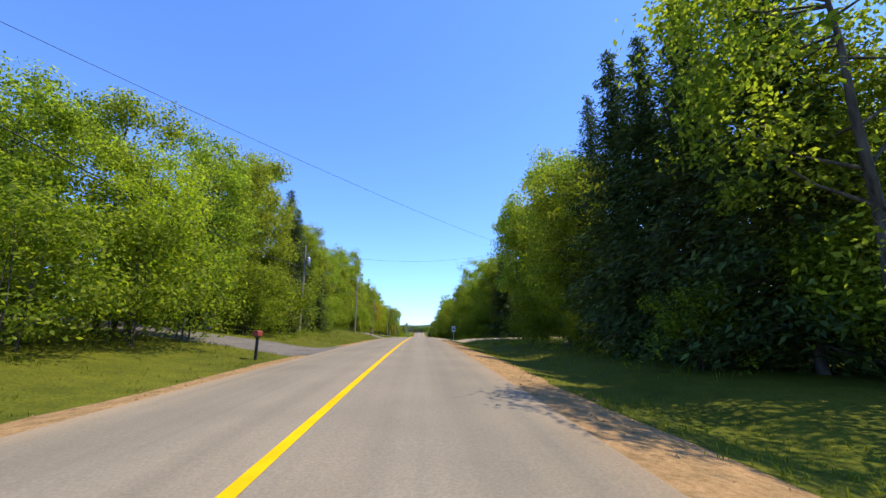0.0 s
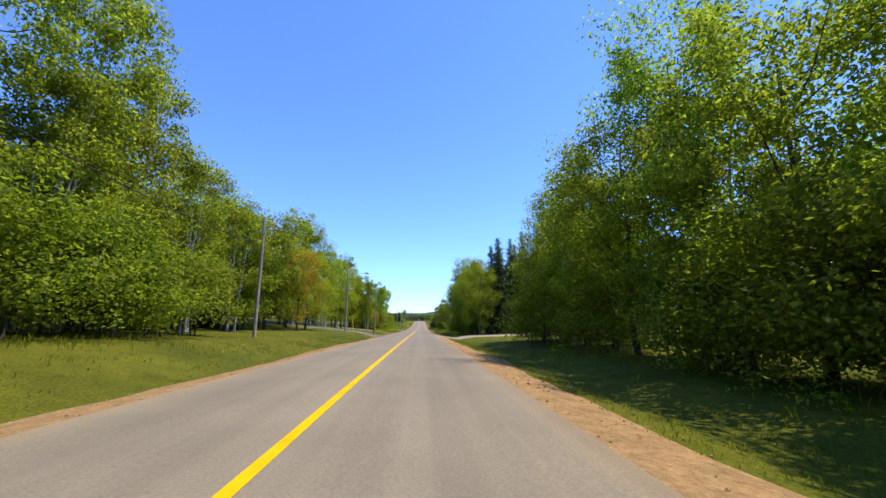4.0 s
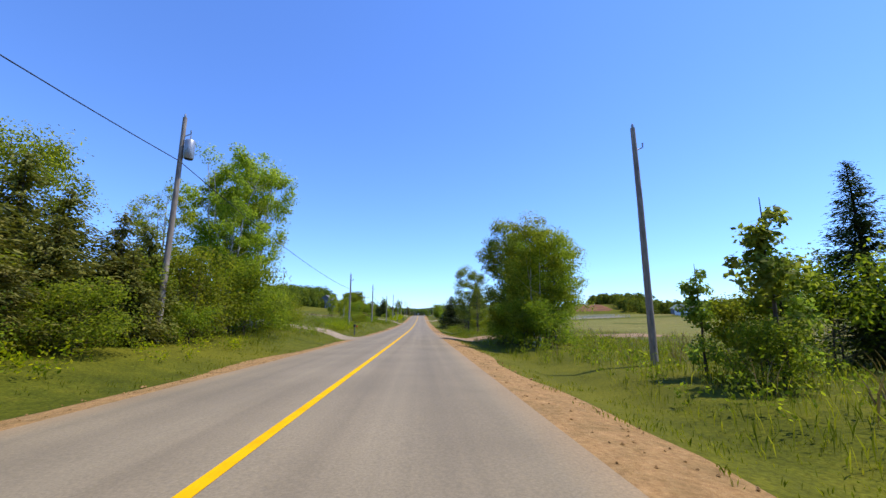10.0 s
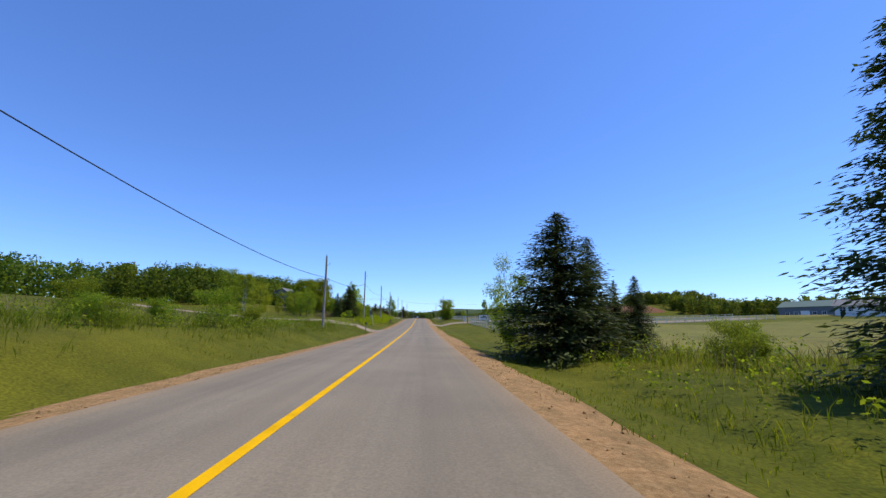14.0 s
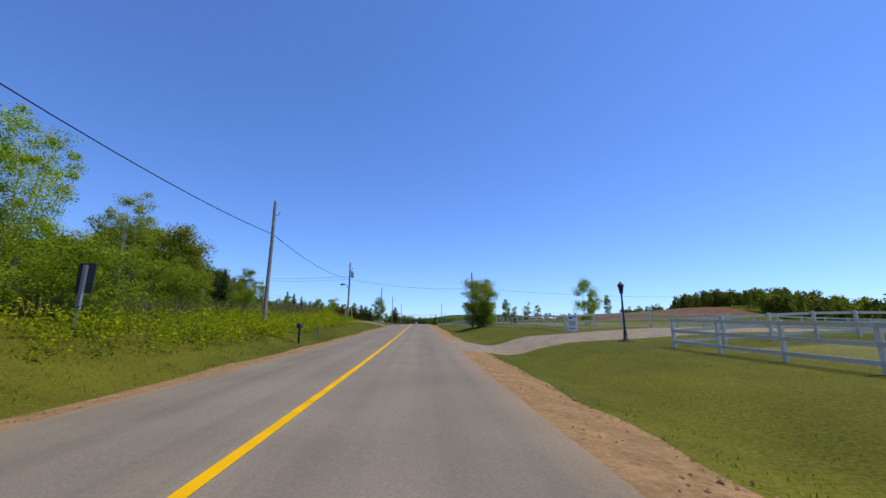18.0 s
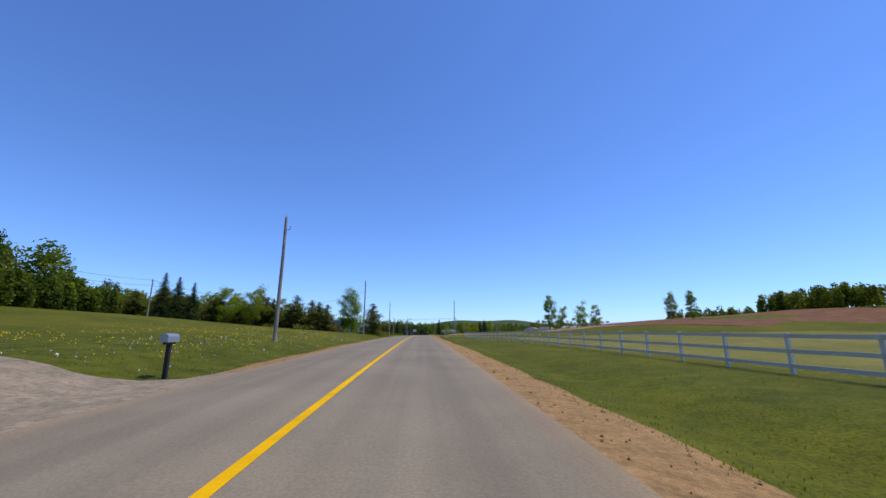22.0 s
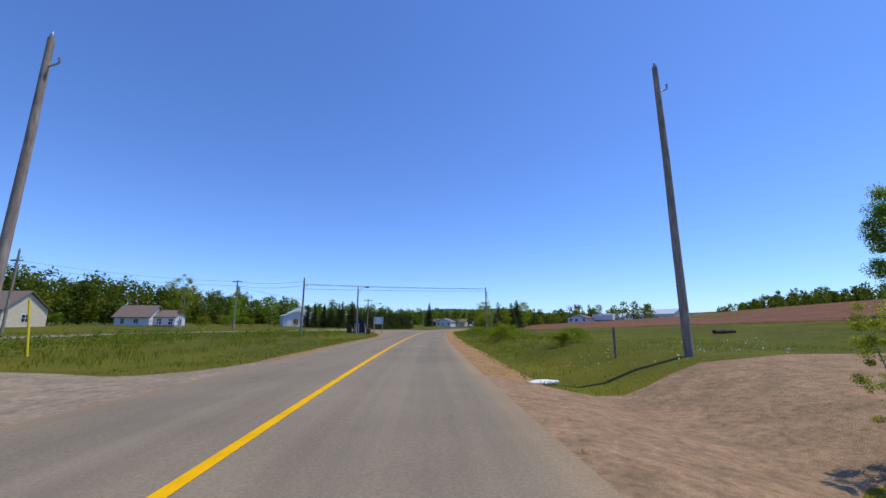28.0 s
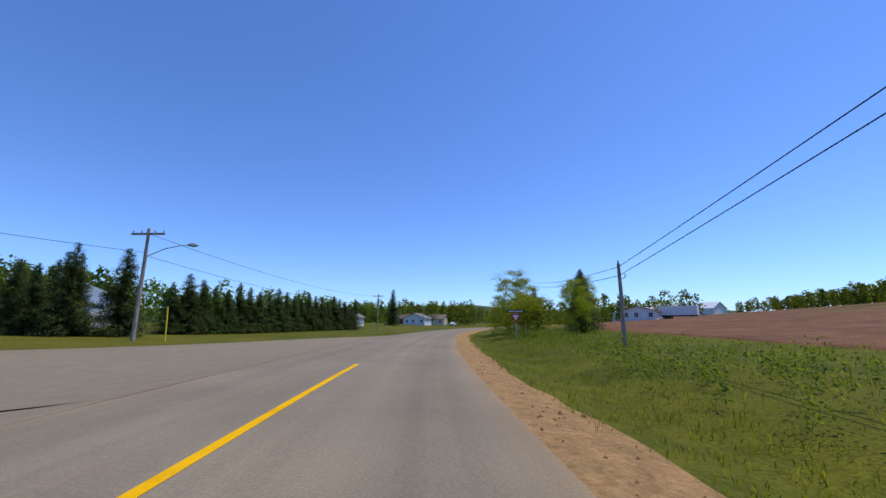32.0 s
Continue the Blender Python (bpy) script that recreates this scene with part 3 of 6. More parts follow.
for t, o, h in [(0.69, -10, 4.4), (0.92, -10, 5), (1.18, -10.5, 5), (1.76, -11, 5), (2.08, -10.5, 5), (4.99, -11, 5), (5.57, 9.5, 5), (11.14, -9.5, 4.1), (11.47, -9.5, 4.2), (11.65, 10.5, 5), (12.08, -11, 3.2), (12.36, -13, 2.4), (12.64, 12.5, 2.2), (13.81, 11.5, 3.3), (14.15, -11, 1.3), (14.36, -10, 1.5), (14.79, 13, 1.5), (14.84, -10, 1.2), (15.09, -14, 1.6), (15.28, -9.5, 1.9), (17.39, -60, 1.2), (19.33, -12, 2.9), (19.79, -12, 2), (21.3, -11, 1.7)]:
    shrubs.at(t, o, h)
for t, o, h in [(1.76, -14.3, 13), (1.99, -15.3, 16.6), (3.5, 14.3, 7.9), (3.54, -14.3, 12.8), (7.35, -17, 17.2), (7.57, -17, 17.5), (8.02, -15, 14.3), (9.14, -17, 15.4), (9.47, -19, 16.8), (10.28, -18, 8.5), (10.48, -18, 8.5), (10.74, -15, 8.5), (11.43, -14.3, 9), (11.62, -12.3, 14), (11.75, -13.3, 12.6), (11.9, -12.3, 14.5), (18.82, -12.5, 7.4), (19.13, -12.5, 6.1)]:
    birch.at(t, o, h)
for t, o, h in [(6.56, -12, 8.7), (10.15, -12.2, 6.0)]:
    rust.at(t, o, h)
for t, o, h in [(10.25, -10.5, 4), (10.56, -11, 4.9), (10.79, -12, 6.5), (10.91, -10, 5.1), (11.01, -10, 4.8)]:
    pines.at(t, o, h)
for t, o, h in [(8.77, 13, 14.5), (30.71, 90.3, 10.2), (31.2, 102, 10.8)]:
    poplars.at(t, o, h)
# a row of tall spruces along the side road, and the pine row across the meadow
for k in range(12):
    spruces.at(7.92 + .05 * (k % 3), 15.0 + 2.4 * k, (15.5, 17, 18.5, 17.5, 18, 16.5, 16, 13.5, 15, 14, 15, 14)[k], .85)
for t, o, h in ((8.2, 16, 18), (8.3, 19.5, 17), (8.25, 23, 16), (8.35, 27, 15)):
    spruces.at(t, o, h, 1.1)
for k in range(20):
    pines.at(26.6 + .06 * ((k * 7) % 5), -17.2 - 2.1 * k, 5.3 + 1.5 * ((k * 5) % 4) / 3, 1.5)

# deeper trees of the roadside wood
_r = random.Random(4)
OPENINGS = ((1.35, -1, 24), (3.95, -1, 30), (3.1, 1, 31), (2.65, 1, 22), (7.35, 1, 60), (7.44, -1, 36), (9.2, -1, 26))    # drives: time, side, reach


def in_the_way(s, o, room=4.5):
    return any(abs(s - SPEED * t) < room and o * side > 0 and abs(o) < reach for t, side, reach in OPENINGS)


for s0, s1, o0, o1, n in ((6, 84, -17, -42, 62), (84, 112, -16, -40, 22), (6, 92, 19, 42, 30), (84, 104, 16, 36, 14), (96, 185, -27, -52, 40), (138, 168, 18, 34, 10)):
    for _ in range(n):
        s, o = _r.uniform(s0, s1), _r.uniform(o0, o1)
        if not in_the_way(s, o):
            (back_trees if _r.random() < .75 else spruces).at(s / SPEED, o, _r.uniform(9.5, 13.5), 1.15)
for t, o, h in ((4.6, 12.5, 12), (4.85, 13.5, 11), (5.1, 12, 12.5), (5.35, 13, 11.5), (5.6, 12.5, 12.5), (5.9, 13.5, 12), (4.95, -14, 11), (5.2, -15.5, 12), (5.5, -14, 11.5), (5.75, -16, 12), (6.0, -14.5, 11)):
    broad.at(t, o, h)
for _ in range(7):
    broad.at(_r.uniform(138, 166) / SPEED, _r.uniform(14, 22), _r.uniform(9, 12), 1.1)
for s0, s1, o0, o1, n in ((8, 70, -10.5, -14, 22), (8, 86, 10.5, 14, 30), (138, 168, 9, 13, 26), (160, 190, -10, -13, 10)):
    for _ in range(n):
        s, o = _r.uniform(s0, s1), _r.uniform(o0, o1)
        if not in_the_way(s, o, 6):
            shrubs.at(s / SPEED, o, _r.uniform(1.6, 4.2), 1.1)


def woods(name, belts, seed, label, leaf, quads=170, size=.72):
    """A far wood: many small trees, each a trunk and an uneven crown of leaf sprays, in one mesh."""
    rng = np.random.default_rng(seed)
    vs = []
    for s0, s1, o0, o1, n, h0, h1 in belts:
        for _ in range(n):
            s, o, h = rng.uniform(s0, s1), o0 + (o1 - o0) * rng.random(), rng.uniform(h0, h1)
            x, y = xy(s, o)
            z = ground_z(s, o)
            r = h * rng.uniform(.2, .32)
            point = rng.random() < .25
            u = rng.uniform(0, 1, quads)
            a = rng.uniform(0, 6.28, quads)
            prof = (1 - u) * .9 + .08 if point else np.sin(np.pi * (.15 + .8 * u)) ** .7
            d = r * (.65 if point else 1) * prof * rng.uniform(.55, 1.05, quads)
            c = np.stack([x + d * np.cos(a), y + d * np.sin(a), z + h * (.1 + .9 * u)], 1)
            v, _f = leaf_quads(rng, c, .22 * r, size * (.8 if point else 1))
            vs.append(v)
    v = np.concatenate(vs)
    ob = new(name, mesh_from(name, v, np.arange(len(v)).reshape(-1, 4), leaf))
    return tagged(ob, label, "woods", kind="stuff")


woods("far_woods", [(335, 372, -56, -80, 70, 8, 10), (372, 402, -56, -80, 80, 9.5, 11.5), (402, 418, -56, -80, 50, 10.3, 12.6), (418, 430, -56, -80, 36, 10, 12), (430, 441, -57, -80, 30, 8.5, 10.5), (441, 456, -59, -84, 34, 5.5, 8), (335, 460, -52, -56, 90, 2.5, 5)], 9, "wood of mixed green trees above the lawn", LEAF_FAR, 560, .345)
woods("far_woods", [(445, 620, -86, -112, 470, 9.5, 13), (450, 620, -80, -87, 150, 3.5, 7)], 10, "wood of mixed green trees behind the houses", LEAF_FAR, 330, .41)
woods("far_woods", [(240, 340, -95, -130, 190, 5.5, 9.5), 
                    (600, 800, -60, -105, 220, 8, 11), (300, 425, -98, -125, 170, 9, 12), (230, 300, -80, -95, 40, 2.5, 6)], 5, "far wood of mixed green trees above the meadows", LEAF_FAR, 240, .5)
woods("far_woods", [(190, 330, 150, 185, 170, 5.5, 8.5), (330, 480, 160, 195, 240, 6, 9.5), (480, 640, 160, 195, 240, 6, 9.5), (720, 900, 120, 205, 190, 6, 9.5),
                    (700, 960, -60, 70, 300, 8, 11)], 6, "far wood of mixed green trees beyond the fields", LEAF_FAR, 170, .62)


def far_hills():
    """Low wooded hills round the horizon."""
    az = np.radians(np.arange(-100, 101, 1.0))
    rr = np.array([900, 1050, 1250, 1500, 1900.0])
    A, R = np.meshgrid(az, rr, indexing="ij")
    hgt = (40 + 8 * np.sin(A * 5 + 1) + 6 * np.sin(A * 13) + 2.5 * np.sin(A * 41)) * np.interp(R, rr, [0, .55, 1, .9, 0])
    x, y = 60 + np.sin(A) * R, 420 + np.cos(A) * R * .95
    z = float(road_z(600)) + hgt - 4 + np.where(R > 1800, -30, 0)
    i = np.arange(A.size).reshape(A.shape)
    f = np.stack([i[:-1, :-1], i[:-1, 1:], i[1:, 1:], i[1:, :-1]], -1).reshape(-1, 4)
    ob = new("backdrop", mesh_from("backdrop", np.stack([x, y, z], -1).reshape(-1, 3), f, HILL, smooth_faces=True))
    tagged(ob, "low wooded hills on the horizon", "hills", kind="structure")


HILL = ground_material("wooded_hills", (.3, (.03, .05, .02)), (.5, (.06, .085, .03)), (.75, (.10, .12, .045)), big=.01, small=.08)
far_hills()

# ---- fields, drives and side roads ----
PAVED = []        # what lies where no grass grows: a test of station and offset each


def patch(name, outline, mat, lift, label, category, step=2.0):
    """A surface on the ground between two edges: rows of (s, o inner, o outer)."""
    a = np.array(outline, float)
    ss = np.arange(a[0, 0], a[-1, 0] + step, step)
    ss[-1] = a[-1, 0]
    i0, i1 = np.interp(ss, a[:, 0], a[:, 1]), np.interp(ss, a[:, 0], a[:, 2])
    k = int(max(3, np.abs(i1 - i0).max() / 3.0)) + 1
    fr = np.unique(np.r_[np.linspace(0, 1, k), np.array([.3, .7, 1.1, 1.6, 2.4, 3.5, 5]) / max(12, np.abs(i1 - i0).max()), 1 - .3 / max(12, np.abs(i1 - i0).max())])
    k = len(fr)
    O = i0[:, None] * (1 - fr) + i1[:, None] * fr
    S = np.repeat(ss[:, None], k, 1)
    x, y = xy(S, O)
    z = ground_z(S, O) + lift
    z[:, -1] -= lift + .05
    z[[0, -1]] -= lift + .05
    if lift > .05:
        z[:, 0] -= lift + .05
    i = np.arange(S.size).reshape(S.shape)
    f = np.stack([i[:-1, :-1], i[:-1, 1:], i[1:, 1:], i[1:, :-1]], -1).reshape(-1, 4)
    if (i1 - i0).mean() < 0:
        f = f[:, ::-1]
    PAVED.append(lambda s, q: (s > ss[0]) & (s < ss[-1]) & (np.abs(q - np.interp(s, ss, (i0 + i1) / 2)) < np.interp(s, ss, np.abs(i1 - i0) / 2) + .1))
    ob = new(name, mesh_from(name, np.stack([x, y, z], -1).reshape(-1, 3), f, mat, smooth_faces=True))
    return tagged(ob, label, category, kind="structure")


patch("ploughed_field", [(478, 92, 150), (484, 72, 155), (490, 52, 155), (500, 40, 155), (525, 27, 155), (560, 20, 150), (600, 22, 150), (640, 28, 140), (700, 34, 120)],
      DIRT, .10, "bare red-brown ploughed field", "field")


patch("meadow", [(176, 26, 150), (250, 26, 150), (258, 14, 150), (321, 13, 150)], MEADOW, .09, "dry yellowish meadow grass in the paddock", "meadow")
patch("meadow", [(338, 14, 150), (420, 13.4, 150), (446, 13, 130), (465, 12.5, 96)], MEADOW, .09, "dry yellowish meadow grass behind the fence", "meadow")


def drive(t, width, o_far, mat, label, slant=0.0, flare=2.6, bend=0.0):
    """A drive that leaves the road at time t, with flared corners. slant: metres along the road per metre away from it."""
    side = 1 if o_far > 0 else -1
    n = 26
    d = np.concatenate([np.linspace(3.3, 8, 8), np.linspace(9, abs(o_far), n - 8)])
    half = width / 2 + flare * np.clip(1 - (d - 3.3) / 3.5, 0, 1) ** 2
    mid = SPEED * t + slant * (d - 3.3) + bend * (d - 3.3) ** 2
    fr = np.r_[-1, np.linspace(-1, 1, 7), 1]
    S = mid[:, None] + half[:, None] * fr + np.array([-.25, 0, 0, 0, 0, 0, 0, 0, .25])
    O = np.repeat((side * d)[:, None], 9, 1)
    x, y = xy(S, O)
    z = ground_z(S, O) + np.interp(np.abs(O), [3.3, 4, 12, 40, 80], [.02, .05, .06, .11, .17])
    z[:, [0, -1]] = ground_z(S, O)[:, [0, -1]] - .06
    i = np.arange(S.size).reshape(S.shape)
    f = np.stack([i[:-1, :-1], i[:-1, 1:], i[1:, 1:], i[1:, :-1]], -1).reshape(-1, 4)
    if side > 0:
        f = f[:, ::-1]
    PAVED.append(lambda s, q: (q * side > 3.3) & (q * side < abs(o_far)) & (np.abs(s - np.interp(q * side, d, mid)) < np.interp(q * side, d, half) + .15))
    ob = new("driveway", mesh_from("driveway", np.stack([x, y, z], -1).reshape(-1, 3), f, mat, smooth_faces=True))
    return tagged(ob, label, "driveway", kind="structure")


drive(1.35, 5, -22, DRIVE, "worn asphalt drive into the wood")
drive(3.95, 5, -28, DRIVE, "worn asphalt drive rising from the road", .1)
drive(7.44, 5, -34, DRIVE, "dark asphalt drive across the lawn")
drive(9.2, 2.6, -26, PATH, "pale gravel drive beside the trees", 0, 1.7)
drive(12.12, 3.4, -60, PATH, "gravel drive to the house on the hill", .5)
drive(17.22, 3.6, -60, PATH, "pale gravel drive up the meadow", .38, 3.6)
drive(22.45, 3.2, -70, PATH, "pale gravel drive up the lawn", .25, 4.0)
drive(3.1, 9, 30, PATH, "gravel yard entrance under the trees", .1)
drive(7.35, 8, 70, PATH, "pale gravel side road by the spruces", .18)
drive(12.35, 6, 26, RED_PATH, "red earth drive between the trees")
drive(19.35, 6, 90, PATH, "pale gravel drive between the paddock fences", .1)
drive(28.35, 5, 60, RED_PATH, "red earth farm track", .25)
drive(28.52, 5, -60, PATH, "brown dirt and gravel side road to the houses", -.02, 6.0)
patch("side_road", [(SPEED * 28.5, -28, -33), (SPEED * 30, -25, -30), (SPEED * 31.3, -19, -24.5), (SPEED * 32.0, -12.2, -20.5), (550.4, -10.9, -18.4), (551.2, -3.4, -18), (SPEED * 33.1, -3.4, -13.5), (SPEED * 34, -3.4, -9), (SPEED * 35, -3.4, -4)],
      SIDE_ASPHALT, .032, "grey asphalt side road joining at the bend", "road", .7)

patch("side_road", [(523, -3.4, -3.7), (528, -3.4, -4.3), (533, -3.4, -5.2), (540, -3.4, -7.2), (546, -3.4, -9.2), (551.6, -3.4, -10.9), (556, -3.4, -11.5)],
      SIDE_ASPHALT, .027, "grey asphalt side road joining at the bend", "road", .7)
for s0, s1, o0, o1 in ((524, 533, -3.9, -5.2), (533, 540, -5.2, -7.2), (540, 550, -7.2, -10.4)):
    patch("road_shoulder", [(s0, o0 + .3, o0 - .9), (s1 + .2, o1 + .3, o1 - .9)], GRAVEL, .036, "red-brown gravel shoulder along the road", "shoulder", .7)

# ---- poles and wires ----
def utility_pole(t, o, h=9.0, arm=0, transformer=False, lamp=0, lean=0.0, insulator=True, turn=0.0, arm_drop=1.9):
    """A weathered wooden pole, tapered, with what it carries."""
    top = put(new("utility_pole"), spot(SPEED * t, o, turn, lean=lean))
    child("shaft", tubes("shaft", [([(0, 0, -.4), (0, 0, h * .33), (.02, 0, h * .66), (.0, 0, h)], [.13, .118, .104, .085])], WOOD_POLE, 12), top)
    if insulator:
        child("insulator", tubes("insulator", [([(0, 0, h), (0, 0, h + .08), (0, 0, h + .2)], [.03, .06, .02])], METAL, 8), top)
        child("bracket", tubes("bracket", [([(.1, 0, h - .9), (.34, 0, h - .8), (.34, 0, h - .62)], [.025, .025, .04])], METAL, 6), top)
    if arm:
        part("crossarm", box(-arm / 2, -.06, h - .42, arm / 2, .06, h - .29, .01), WOOD_POLE, top)
        for x in (-arm / 2 + .1, -arm * .2, arm * .2, arm / 2 - .1):
            child("insulator", tubes("insulator", [([(x, 0, h - .29), (x, 0, h - .2), (x, 0, h - .1)], [.02, .05, .02])], METAL, 8), top)
    if transformer:
        child("transformer", tubes("transformer", [([(.36, 0, h - 2.0), (.36, 0, h - 1.97), (.36, 0, h - 1.15), (.36, 0, h - 1.1), (.36, 0, h - 1.05)], [.17, .2, .2, .17, .05])], METAL, 14), top, "grey steel can")
        child("bushing", tubes("bushing", [([(.36, 0, h - 1.06), (.36, 0, h - .85)], [.035, .02])], METAL, 8), top)
    if lamp:
        side = 1 if lamp > 0 else -1
        reach = abs(lamp)
        child("lamp_arm", tubes("lamp_arm", [([(0, 0, h - arm_drop), (side * reach * .45, 0, h - arm_drop + .55), (side * reach * .8, 0, h - arm_drop + .75), (side * reach, 0, h - arm_drop + .78)], [.035, .03, .028, .028])], METAL, 8), top)
        head = tubes("lamp_head", [([(side * (reach - .1), 0, h - arm_drop + .78), (side * reach, 0, h - arm_drop + .8), (side * (reach + .35), 0, h - arm_drop + .78), (side * (reach + .6), 0, h - arm_drop + .74)], [.04, .1, .14, .04])], METAL, 10)
        child("lamp_head", head, top, "pale cobra-head street lamp")
    return tagged(top, "weathered grey wooden utility pole" + (" with a grey transformer" if transformer else " with a street lamp" if lamp else ""), "utility pole", "utility poles")


LEFT_POLES = [(0.42, -10.6, 8.6), (2.30, -10.4, 8.6), (4.20, -10.4, 8.8), (5.67, -10.2, 8.6), (7.28, -9.1, 9.3), (9.08, -8.6, 10.2), (10.99, -9.05, 10.0), (13.17, -8.0, 7.0), (14.43, -7.6, 7.1), (16.25, -7.6, 7.0), (17.95, -7.95, 8.6), (19.43, -7.7, 8.1), (21.04, -7.8, 7.7), (23.55, -7.85, 8.4), (26.03, -8.35, 9.2), (28.6, -8.8, 9.4)]
for k, (t, o, h) in enumerate(LEFT_POLES):
    utility_pole(t, o, h, transformer=k in (1, 6, 12), lamp={4: 2.5, 12: -.6}.get(k, 0), arm_drop=3.7 if k == 12 else 1.9)
RIGHT_POLES = [(10.8, 10.0, 9.0), (20.99, 8.5, 7.2), (28.67, 9.75, 9.5), (31.8, 10.15, 7.2), (33.3, 12.9, 4.7)]
for t, o, h in RIGHT_POLES:
    utility_pole(t, o, h, lean=0)


def pole_top(t, o, h, drop=0.0, dx=0.0):
    x, y = xy(SPEED * t, o + dx)
    return Vector((float(x), float(y), float(ground_z(SPEED * t, o)) + h - drop))


def wire(a, b, sag=.5, r=.012, name="overhead_wire"):
    pts = [a.lerp(b, u) - Vector((0, 0, sag * 4 * u * (1 - u))) for u in np.linspace(0, 1, 13)]
    ob = new(name, tubes(name, [(pts, [r] * 13)], WIRE, 5))
    return tagged(ob, "thin dark overhead wire between the poles", "wire", "overhead wires")


for p, q in zip(LEFT_POLES[:13], LEFT_POLES[1:13]):
    wire(pole_top(*p, 2.1), pole_top(*q, 2.1), .6, .02)
LAWN_POLES = [(23.3, -57, 6.4), (24.9, -50.5, 6.3), (26.0, -44.5, 6.5), (27.6, -36, 6.2)]
for t, o, h in LAWN_POLES:
    utility_pole(t, o, h)
for p, q in zip(LAWN_POLES, LAWN_POLES[1:]):
    wire(pole_top(*p, .1), pole_top(*q, .1), .5, .02)
    wire(pole_top(*p, 1.0), pole_top(*q, 1.0), .6, .02)
aspen.at(13.36, 8.8, 9.4, 1.05)
shrubs.at(13.45, 10.4, 1.8, 1.2)
bare_trees.at(13.62, 9.0, 3.6, 1.3)
spruces.at(12.81, 16, 9.3)
yellow.at(13.08, 14.2, 5.6, .75)
yellow.at(13.75, 16, 5.4, .8)
yellow.at(12.75, 14.4, 6.4, .5)
for t, o, h in ((12.56, 11.6, 4.2), (12.62, 12.4, 3.9), (12.68, 11.4, 4.5), (12.5, 12.6, 4.4), (12.72, 13, 4.8)):
    saplings.at(t, o, h, 1.3)
full_trees.at(20.98, 9.3, 6.0, .95)
full_trees.at(21.04, 10.0, 5.8, .9)
full_trees.at(20.92, 9.9, 5.4, .9)
shrubs.at(20.97, 9.3, 2.6, 1.15)
shrubs.at(21.02, 10.2, 2.3, 1.15)
for t, o, h in ((7.02, -16, 10.5), (7.24, -18, 13), (6.86, -15, 9.2)):
    broad.at(t, o, h)
rust.at(9.52, -14.2, 8.6, .8)
rust.at(9.75, -10.2, 4.8, .9)
for t, o, h in ((9.95, -9.8, 4.0), (10.1, -10.4, 4.6), (10.25, -9.4, 4.2), (10.42, -9.8, 4.0), (10.6, -9.3, 3.8), (10.75, -9.9, 4.2), (10.9, -9.3, 3.6)):
    pines.at(t, o, h, 1.15)
for t, o, h in ((9.9, -8.8, 1.6), (10.18, -8.6, 1.9), (10.5, -8.6, 1.7), (10.7, -8.5, 2.0), (11.05, -8.6, 1.8)):
    shrubs.at(t, o, h, 1.3)
for t, o, h in ((10.05, -14, 11.5), (9.86, -16, 12), (10.2, -16.5, 10)):
    broad.at(t, o, h)
broad.at(10.28, -10.6, 12.6, .85)
birch.at(9.45, -11.2, 12.5, .8)
broad.at(9.5, -12.4, 12.4, .85)
for t, o, h in ((3.75, 11.2, 3.6), (4.0, 12.2, 4.2), (4.2, 11.4, 3.8), (4.45, 12, 4.4), (4.7, 11.2, 3.6), (4.95, 12.4, 4.2), (5.2, 11.4, 3.8), (5.5, 12.2, 4.0), (5.75, 11.4, 3.4)):
    shrubs.at(t, o, h, 1.2)
for t, o, h in ((4.55, -12.4, 4.6), (4.75, -11.8, 4.2), (4.95, -12.6, 4.8), (5.2, -12, 4.4), (5.45, -12.8, 4.6)):
    shrubs.at(t, o, h, 1.15)
for t, o, h in ((2.36, 13.0, 14), (2.5, 12.4, 16), (2.56, 15.4, 15), (2.68, 13.4, 16), (2.3, 16, 15), (2.75, 16.5, 16)):
    yard_trees.at(t, o, h)
for t, o, h in ((3.72, 17.5, 15.5), (3.95, 15.6, 14), (3.68, 21.5, 16.5), (3.62, 26, 16), (4.12, 18, 15), (3.85, 24, 15)):
    broad.at(t, o, h)
red_maple = Kind(4.0, broadleaf("red_maple", 131, 4, 1.5, .7, 3200, .09, "round", 1, LEAF_RED, BARK, "small dark red maple before the brick house", 40, .75))
red_maple.at(9.75, -25, 4.4)
red_maple.at(21.06, -9.0, 1.45, 1.25, "small airy bush with dark red leaves beside the pole")
shrubs.at(21.98, -17.6, .55, 1.6)
shrubs.at(21.9, -19.6, .45, 1.6)
full_trees.at(21.34, 26.4, 6.6, .75)
saplings.at(10.52, 10.2, 5.2)
saplings.at(10.62, 9.6, 3.6)
saplings.at(10.56, 11, 4.2)
shrubs.at(10.6, 10.8, 2.3)
shrubs.at(10.5, 9.6, 1.5)
shrubs.at(10.75, 15.5, 4.2)
# the clump of leafy trees and the leaning poplar before the red drive
for t, o, h in ((11.5, 9.4, 8.3), (11.64, 10.8, 8.3), (11.5, 10.6, 7.8), (11.74, 9.8, 7.2), (11.8, 12.2, 7.6)):
    broad.at(t, o, h, 1.0)
for t, o in ((11.35, 9.5), (11.45, 8.6), (11.6, 8.4), (11.72, 8.2), (11.85, 9.0), (11.95, 10.0)):
    shrubs.at(t, o, 2.8, 1.1)
poplars.at(12.08, 9.4, 10.6)
poplars.at(11.92, 10.2, 9.0)
broad.at(9.88, 11.6, 11.5)
broad.at(9.7, 12, 13.5)
broad.at(9.5, 11.4, 12.5)
bare_trees.at(13.1, 9.3, 6.7)
full_trees.at(15.3, 7.0, 5.3, .75)
